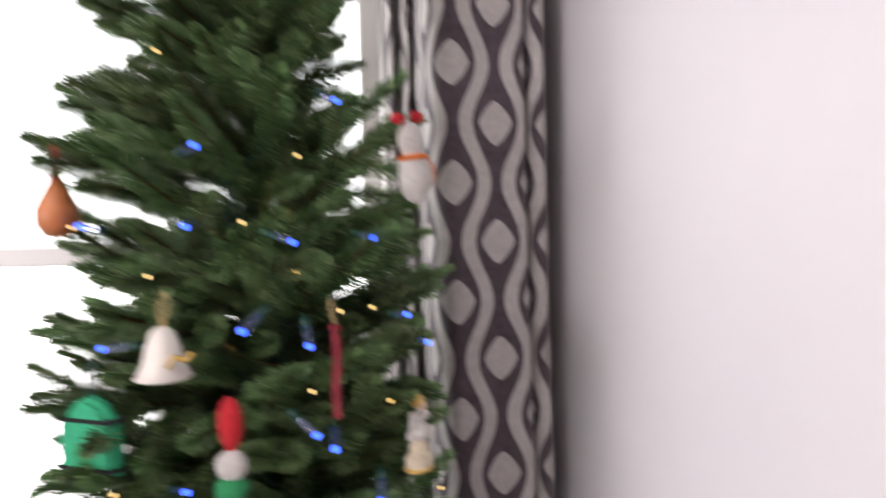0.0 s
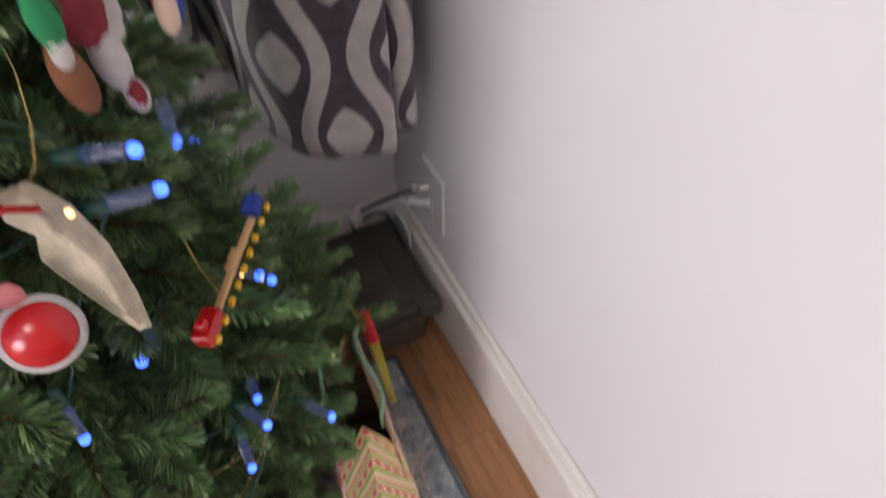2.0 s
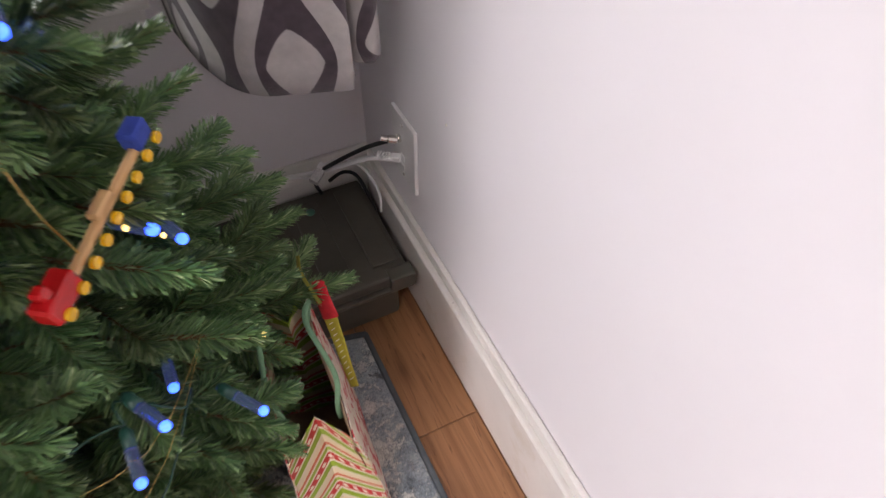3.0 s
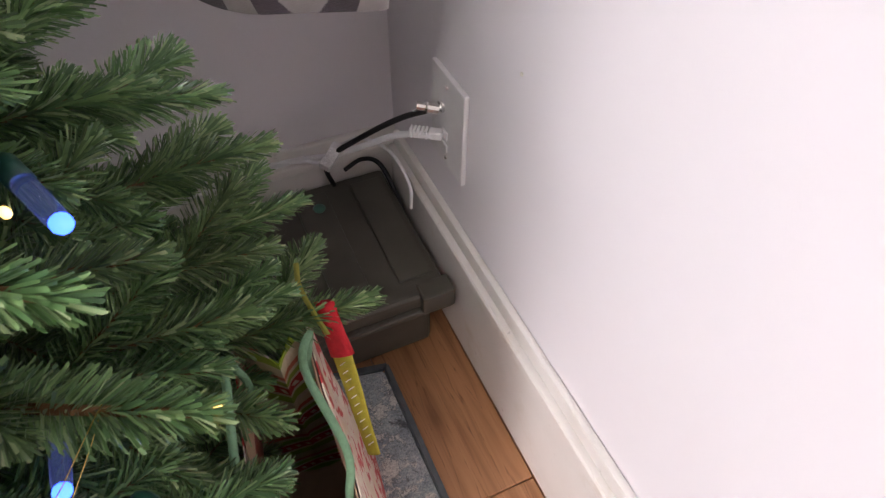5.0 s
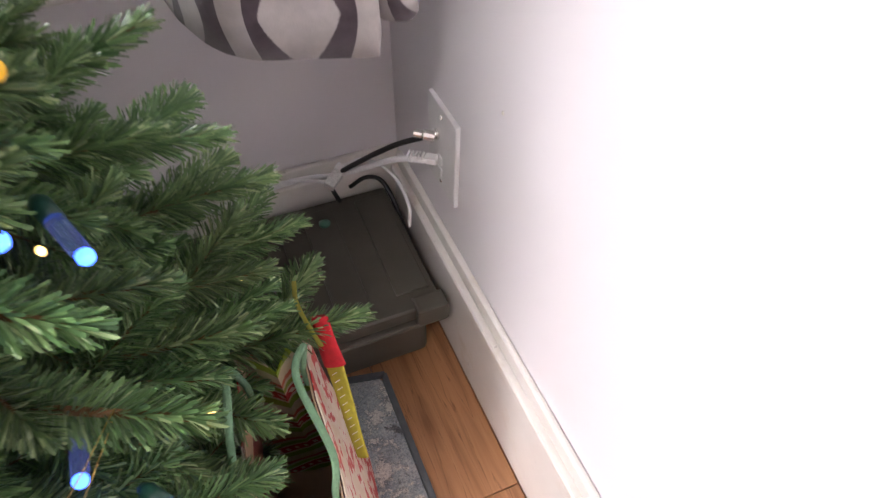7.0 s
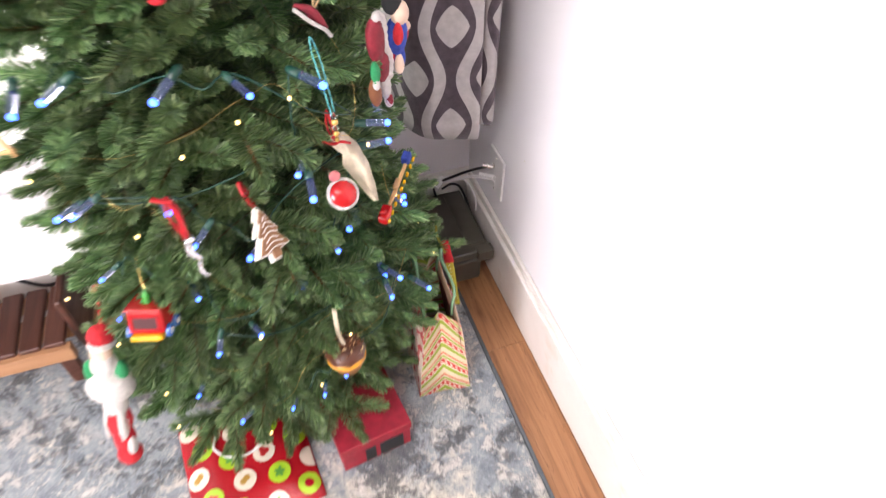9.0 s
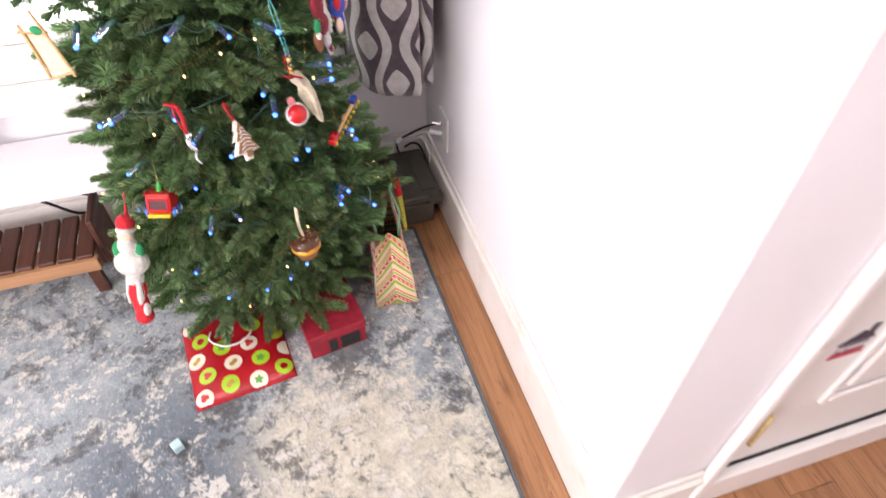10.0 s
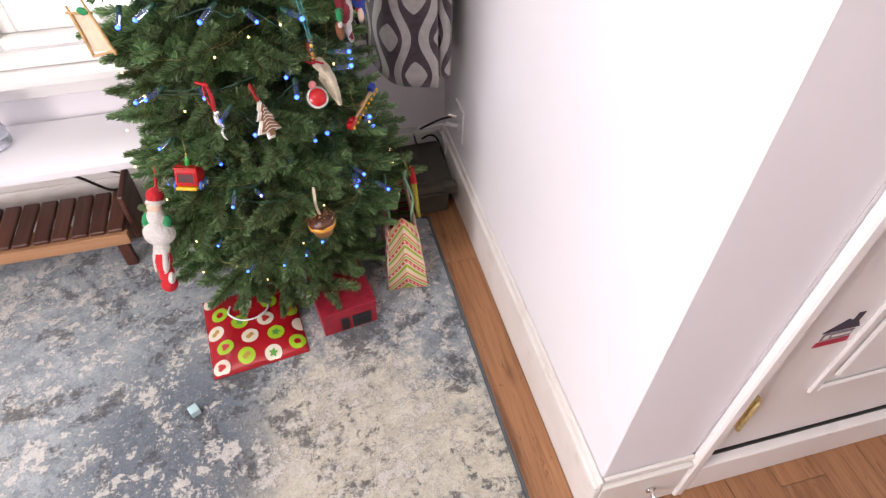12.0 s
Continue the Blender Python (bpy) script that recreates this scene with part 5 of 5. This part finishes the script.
for k, mt in enumerate((M_SILVER, M_GOLDPAINT, M_SILVER, M_GOLDPAINT, M_GOLDPAINT)):
    part("bead", ball(0.0050 - 0.0004 * k, (0, 0, -0.004 - 0.0088 * k), seg=10), mt, tassel, smooth=True)

train = thing("toy_train_ornament", "little wooden toy train, red engine and yellow wheels", "ornament", group="tree ornaments", m=pose(-0.346, -0.540, 0.678, 0, -10, 56))
part("bar", block(-0.066, -0.003, -0.003, 0.064, 0.003, 0.003, 0.001), M_PALEWOOD, train)
part("engine", block(-0.078, -0.008, -0.004, -0.048, 0.008, 0.012, 0.002), M_TOYRED, train)
part("chimney", block(-0.072, -0.005, 0.0122, -0.063, 0.005, 0.020, 0.002), M_TOYRED, train)
part("wagon", block(-0.012, -0.005, 0.0032, 0.010, 0.005, 0.009, 0.002), M_PALEWOOD, train)
part("caboose", block(0.046, -0.006, -0.001, 0.066, 0.008, 0.014, 0.002), M_FELT_BLUE, train)
for x in (-0.070, -0.053, -0.036, -0.020, -0.004, 0.012, 0.028, 0.046, 0.062):
    part("wheel", lathe([(0, -0.0015), (0.0042, -0.0015), (0.0042, 0.0015), (0, 0.0015)], 12, m=pose(x, -0.0085, -0.0025, 90, 0, 0)), M_TOYYEL, train)
part("wire_loop", tube([(-0.034, 0, 0.003), (-0.03, 0.006, 0.04), (-0.02, 0.012, 0.075)], 0.0005, 4), M_GOLD, train)

TRIM = [(0.0055, (x, -0.005, z), (1, 1, 1.15), 1) for x, z in ((0.002, 0.068), (0.009, 0.065), (0.015, 0.059), (0.018, 0.051), (0.0185, 0.042), (0.017, 0.033), (0.0165, 0.024), (0.018, 0.015), (0.022, 0.007), (0.0255, -0.001), (0.026, -0.010), (0.0235, -0.019), (0.020, -0.027))]
doll("fleece_coat_figure", "maroon velvet figure ornament trimmed with white fleece", (-0.388, -0.594, 0.942),
     [(0.0165, (0.002, 0, 0.036), (1.0, 0.6, 1.9), 0), (0.0155, (0.009, 0, -0.006), (1.0, 0.6, 1.5), 0), (0.012, (0.013, 0, -0.040), (0.85, 0.7, 1.7), 1),
      (0.0085, (0.016, -0.002, -0.066), (0.8, 0.8, 1.4), 1), (0.0065, (0.013, -0.005, -0.062), (0.7, 0.8, 1.5), 0),
      (0.012, (-0.012, 0.002, -0.034), (0.8, 0.7, 1.8), 2), (0.009, (-0.014, -0.003, 0.000), (0.9, 0.7, 1.7), 3), (0.007, (-0.016, -0.004, -0.016), (0.8, 0.7, 1.2), 1)] + TRIM,
     [M_MAROON, M_FELT_WHITE, M_BROWN, M_FELT_GREEN], tilt=-6, spin=8)
doll("knit_figure", "soft red and blue knitted figure ornament with a cream head", (-0.344, -0.520, 0.938),
     [(0.016, (0.002, -0.004, 0.028), (1, 0.8, 1.0), 0), (0.0165, (-0.002, 0.006, 0.042), (1.05, 0.8, 0.95), 1), (0.005, (0.002, -0.006, 0.060), (0.9, 0.9, 2.6), 2),
      (0.022, (0.004, 0.002, -0.004), (1.0, 0.7, 1.2), 3), (0.010, (0.022, -0.004, -0.002), (0.8, 0.8, 2.0), 2), (0.009, (-0.016, -0.006, 0.006), (0.8, 0.8, 1.7), 2),
      (0.008, (0.020, -0.008, 0.004), (0.9, 0.9, 0.9), 0), (0.010, (0.008, -0.002, -0.036), (0.8, 0.8, 1.9), 3), (0.009, (-0.004, -0.004, -0.042), (0.8, 0.8, 1.6), 0), (0.010, (0.012, 0.004, -0.03), (1, 1, 1.6), 2)],
     [M_SKIN, M_FELT_BLACK, M_FELT_RED, M_FELT_BLUE], tilt=6)

robin = ornament("felt_bird_ornament", "maroon felt bird with white edging on a tan cord", (-0.466, -0.668, 1.058), tilt=44)
robin.scale = (0.8, 0.8, 0.8)
part("wing", tube([(-0.026, 0, 0), (-0.008, -0.004, 0.005), (0.014, -0.002, 0.0), (0.032, 0, -0.003)], lambda t: 0.002 + 0.008 * math.sin(math.pi * (0.1 + 0.8 * t)), 10, flat=0.6), M_MAROON, robin, smooth=True)
part("edging", tube([(-0.028, -0.005, -0.004), (0.0, -0.008, -0.006), (0.028, -0.005, -0.005), (0.046, 0, -0.008)], 0.0028, 7), M_FELT_WHITE, robin, smooth=True)
loop_of(robin, M_CORD, 0.006, 0.060, 0.009, 0.0014)

frame_orn = ornament("twig_frame_ornament", "cream paper picture in a frame of bare twigs", (-0.820, -0.585, 0.955), tilt=-14, lean=0, spin=14)
frame_orn.scale = (0.8, 0.8, 0.8)
part("card", sheet([(-0.034, -0.052), (0.034, -0.052), (0.030, 0.040), (-0.030, 0.040)], 0.002), M_PAPER, frame_orn)
for a, b in (((-0.040, -0.062), (0.044, -0.050)), ((0.038, -0.060), (0.030, 0.085)), ((-0.038, -0.060), (-0.026, 0.060)), ((-0.040, 0.044), (0.040, 0.038))):
    part("twig", tube([(a[0], -0.004, a[1]), ((a[0] + b[0]) / 2 + 0.002, -0.005, (a[1] + b[1]) / 2), (b[0], -0.004, b[1])], 0.0034, 7), M_PALEWOOD, frame_orn)
part("holly_sprig", ball(0.012, (0.020, -0.008, 0.046), (1.3, 0.5, 0.8), rough=0.2), M_FELT_GREEN, frame_orn)

puff = random.Random(8)
fluff = [(puff.uniform(0.004, 0.008), (puff.uniform(-0.022, 0.022), puff.uniform(-0.008, 0.008), 0.012 + puff.uniform(-0.016, 0.014)), (1, 1, 1), 0) for _ in range(34)]
doll("angel_figure", "angel ornament with white fluffy wings and a gold skirt", (-0.382, -0.590, 1.216),
     [(0.008, (0.001, -0.002, 0.036), (1, 1, 1.1), 2), (0.011, (0, 0.003, 0.042), (1.1, 0.9, 0.9), 3), (0.013, (0, 0.003, 0.012), (1.3, 0.8, 1.3), 0), (0.004, (0.015, -0.008, -0.004), (0.8, 0.8, 2.6), 2),
      (0.012, (0, 0, -0.010), (0.9, 0.8, 1.4), 1), (0.016, (-0.002, 0, -0.024), (1.0, 0.85, 1.2), 1), (0.020, (-0.004, 0, -0.036), (1.15, 0.9, 0.7), 1), (0.022, (-0.005, 0, -0.046), (1.15, 0.9, 0.20), 3)] + fluff,
     [M_FELT_WHITE, M_CREAM, M_SKIN, M_GOLDPAINT], spin=12)
bell = ornament("white_bell", "white ceramic bell with a gold sprig", (-0.672, -0.640, 1.350))
part("bell_body", lathe([(0, 0.032), (0.006, 0.032), (0.013, 0.026), (0.019, 0.010), (0.023, -0.010), (0.032, -0.027), (0.030, -0.029), (0.021, -0.012), (0, -0.008)], 26), M_ICING, bell, smooth=True)
part("sprig", tube([(0.018, -0.022, -0.012), (0.026, -0.02, 0.0), (0.036, -0.016, -0.004), (0.043, -0.012, 0.004)], 0.003, 6), M_GOLDPAINT, bell)
loop_of(bell, M_CORD, 0.031, 0.04)
house = ornament("green_felt_house", "mint green felt house with dark stitched bands", (-0.762, -0.600, 1.254), spin=10)
part("house_body", sheet([(-0.042, -0.048), (0.042, -0.048), (0.042, 0.012), (0.022, 0.036), (0.004, 0.044), (-0.020, 0.034), (-0.042, 0.012)], 0.022, bevel=0.006), M_MINT, house)
for z in (0.016, -0.042):
    part("band", block(-0.045, -0.0125, z - 0.0025, 0.045, 0.0125, z + 0.0025, 0.001), M_FELT_BLACK, house)
part("doorway", block(-0.012, -0.0122, -0.039, 0.012, -0.0108, -0.012, 0.001), M_FELT_GREEN, house)
loop_of(house, M_WIRE, 0.042, 0.04)
ribbon = ornament("red_ribbon_drop", "long red ribbon hanging straight down", (-0.486, -0.672, 1.322))
part("tail", tube([(0, 0, 0.05), (0.001, -0.003, 0.02), (-0.001, -0.002, -0.02), (0.001, 0, -0.055)], 0.0052, 8, flat=0.25), M_MAROON, ribbon)
part("knot", ball(0.006, (0, 0, 0.052), (1.2, 0.8, 0.8), rough=0.2), M_MAROON, ribbon)
loop_of(ribbon, M_CORD, 0.056, 0.03, 0.003, 0.0008)
doll("striped_stocking_figure", "striped red, white and green stocking figure", (-0.598, -0.682, 1.19),
     [(0.014, (0, 0, 0.085), (1, 0.7, 2.2), 0), (0.018, (0, 0, 0.038), (1, 0.8, 1.0), 1), (0.019, (0, 0, 0.012), (1, 0.8, 0.8), 2), (0.020, (-0.002, 0, -0.010), (1, 0.8, 0.8), 1),
      (0.018, (0, 0, -0.028), (1.1, 0.8, 0.5), 0), (0.016, (0, 0, -0.040), (1.1, 0.8, 0.5), 1), (0.014, (0.001, 0, -0.052), (1.1, 0.8, 0.52), 0), (0.012, (0.002, 0, -0.063), (1.1, 0.8, 0.55), 1), (0.010, (0.003, 0, -0.073), (1, 0.8, 0.6), 0), (0.009, (0.004, 0, -0.082), (1, 0.8, 0.6), 1), (0.008, (0.005, 0, -0.090), (1, 0.8, 0.6), 0)],
     [M_FELT_RED, M_FELT_WHITE, M_FELT_GREEN])
doll("snow_figure", "white felt bird figure with orange scarf and red mitts", (-0.384, -0.612, 1.572),
     [(0.020, (0, 0, 0.030), (1, 0.7, 1.2), 0), (0.027, (0.002, 0, -0.018), (1.0, 0.7, 1.3), 0), (0.0225, (0.002, 0, 0.008), (1.15, 0.8, 0.25), 1), (0.006, (0.022, -0.01, -0.014), (1, 1, 3.0), 1),
      (0.010, (-0.020, 0, 0.058), (1.3, 0.6, 0.8), 2), (0.010, (0.018, 0, 0.060), (1.2, 0.6, 0.8), 2)],
     [M_FELT_WHITE, M_ORANGE, M_FELT_RED], tilt=-8)
drop = ornament("amber_drop", "amber teardrop ornament with a red cap", (-0.815, -0.528, 1.522))
part("drop_body", lathe([(0, -0.034), (0.016, -0.030), (0.026, -0.014), (0.026, 0.004), (0.014, 0.030), (0.006, 0.046), (0, 0.047)], 20), plain("amber_satin", (0.50, 0.17, 0.06), 0.4), drop, smooth=True)
part("cap", lathe([(0, 0.040), (0.008, 0.042), (0.006, 0.064), (0.004, 0.085), (0, 0.086)], 12), M_FELT_RED, drop)
cake = ornament("cupcake_ornament", "chocolate cupcake ornament with sprinkles in an amber case", (-0.494, -0.688, 0.482), tilt=0, lean=-8)
case = part("case", lathe([(0, -0.030), (0.022, -0.030), (0.026, -0.012), (0.031, -0.004), (0.032, 0.004), (0, 0.006)], 28), plain("baked_case", (0.26, 0.115, 0.035), 0.5, vary=0.25, scale=120), cake, smooth=True)
part("icing", ball(0.0330, (0, 0, 0.006), (1, 1, 0.56), seg=22, rough=0.12), M_CHOC, cake, smooth=True)
part("rim", lathe([(0.028, -0.010), (0.0322, -0.008), (0.0335, -0.002), (0.0330, 0.003), (0.028, 0.005)], 28), M_AMBER, case, smooth=True)
rng = random.Random(4)
for k in range(130):
    a, e = rng.uniform(0, 6.28), rng.uniform(0.35, 1.45)
    p = Vector((math.cos(a) * math.cos(e), math.sin(a) * math.cos(e), math.sin(e) * 0.56)) * 0.0335 + Vector((0, 0, 0.006))
    part("sprinkle", tube([p, p + 0.006 * Vector((rng.uniform(-1, 1), rng.uniform(-1, 1), rng.uniform(-0.2, 0.4))).normalized()], 0.0010, 5, n=1), (M_CORD, M_BROWN, M_CHOC, M_BROWN)[k % 4], cake)
part("ribbon", tube([(0, 0, 0.024), (-0.003, 0.004, 0.05), (0.001, 0.010, 0.075), (0.004, 0.014, 0.092)], 0.0052, 7, flat=0.3), M_CREAM, cake, smooth=True)

up = Vector((0.05, 0.56, 0.83)).normalized()
face = Vector((-0.03, -0.27, 0.49))
face = (face - up * face.dot(up)).normalized()
turn = Matrix((up.cross(face), -face, up)).transposed().to_4x4()
sock = thing("felt_stocking_ornament", "little lime and red felt stocking with white stitching", "ornament", group="tree ornaments", m=Matrix.Translation((-0.206, -0.418, 0.297)) @ turn @ Matrix.Scale(0.92, 4))
part("foot", tube([(0, 0, 0.008), (0.003, 0, -0.03), (0.005, 0, -0.07), (0.008, 0, -0.108)], lambda t: 0.0115 - 0.004 * t, 12, flat=0.35), plain("lime_felt", (0.36, 0.32, 0.03), 0.9, vary=0.15, scale=150, bump=0.7), sock, smooth=True)
part("cuff", tube([(-0.004, 0, 0.060), (-0.002, 0, 0.03), (0.001, 0, 0.004)], lambda t: 0.0105 + 0.003 * t, 12, flat=0.4), M_FELT_RED, sock, smooth=True)
for k in range(11):
    part("stitch", tube([(-0.004 + 0.0008 * k, -0.0046, -0.004 - 0.009 * k), (0.004 + 0.0008 * k, -0.0048, -0.001 - 0.009 * k)], 0.0005, 4, n=1), M_ICING, sock)
part("ribbon", tube([(-0.008, -0.004, 0.030), (-0.016, -0.004, 0.055), (-0.022, 0.0, 0.080), (-0.020, 0.006, 0.100)], 0.0050, 6, flat=0.3), plain("lime_ribbon", (0.36, 0.33, 0.06), 0.6), sock)

# ---- small fixtures ----
nail = thing("nail_head", "tiny painted nail head in the plaster", "nail", (-0.0002, -0.330, 0.476))
part("head", lathe([(0, 0), (0.0022, 0), (0.0016, 0.0012), (0, 0.0014)], 10, m=pose(0, 0, 0, 0, -90, 0)), M_ICING, nail)

# ---- sticker and door stop ----
sticker = thing("house_sticker", "small house-shaped sticker in navy, grey and red", "sticker", m=pose(0.389, END + 0.0112, 0.587, 0, 0, 0))
M_NAVY = plain("navy_print", (0.035, 0.03, 0.06), 0.5)
part("roof", sheet([(-0.040, 0.014), (0.040, 0.014), (0.026, 0.036), (0.026, 0.062), (0.012, 0.062), (0.012, 0.040), (0.0, 0.048)], 0.0014), M_NAVY, sticker)
part("band", sheet([(-0.033, -0.012), (0.033, -0.012), (0.033, 0.010), (-0.033, 0.010)], 0.0013), plain("grey_print", (0.20, 0.18, 0.22), 0.5), sticker)
part("text_bar", block(-0.012, -0.0014, -0.004, 0.029, -0.0009, 0.003), M_ICING, sticker)
part("text_bar", block(-0.029, -0.0014, -0.007, -0.018, -0.0009, 0.006), M_ICING, sticker)
part("footer", sheet([(-0.038, -0.032), (0.038, -0.032), (0.036, -0.016), (-0.036, -0.016)], 0.0013), plain("crimson_print", (0.40, 0.015, 0.05), 0.5), sticker)
stop = thing("door_stop", "white sprung door stop on the skirting", "door stop", (0.140, END - 0.015, 0.085))
part("plunger", lathe([(0, 0), (0.012, 0), (0.012, 0.004), (0.005, 0.006), (0.0045, 0.045), (0.008, 0.047), (0.008, 0.060), (0, 0.062)], 14, m=pose(0, 0, 0, 90, 0, 0)), M_METAL, stop, smooth=True)

# ---- floor boards ----
floor = tagged(part("floor", block(WEST - 0.16, SOUTH - 0.16, -0.08, 1.86, 0.16, -0.0125), M_BLACK), "honey-coloured wood plank floor, worn at the joints", "floor", kind="structure")
BOARD = 0.128
rng = random.Random(5)
plank_meshes = {}
k = 0
x = -0.142 - 26 * BOARD
while x < 1.7:
    near = -0.75 < x < 1.2
    cuts, y = [], 0.0
    if abs(x + 0.142) < 0.01:
        cuts = [0.0, -0.492, -1.69, -2.92, SOUTH]
    else:
        cuts = [0.0]
        y = -0.3 - 0.37 * (k * 5 % 4)
        while y > SOUTH + 0.3:
            cuts.append(y)
            y -= 1.2
        cuts.append(SOUTH)
    for a, b in zip(cuts, cuts[1:]):
        key = round(a - b, 3)
        if key not in plank_meshes:
            plank_meshes[key] = finish("plank", block(0, -key + 0.0012, -0.012, BOARD - 0.0014, 0, 0.0, 0.0011), M_FLOOR)
        ob = new("plank", plank_meshes[key])
        ob.parent = floor
        ob.location = (x, a, 0)
    x += BOARD
    k += 1
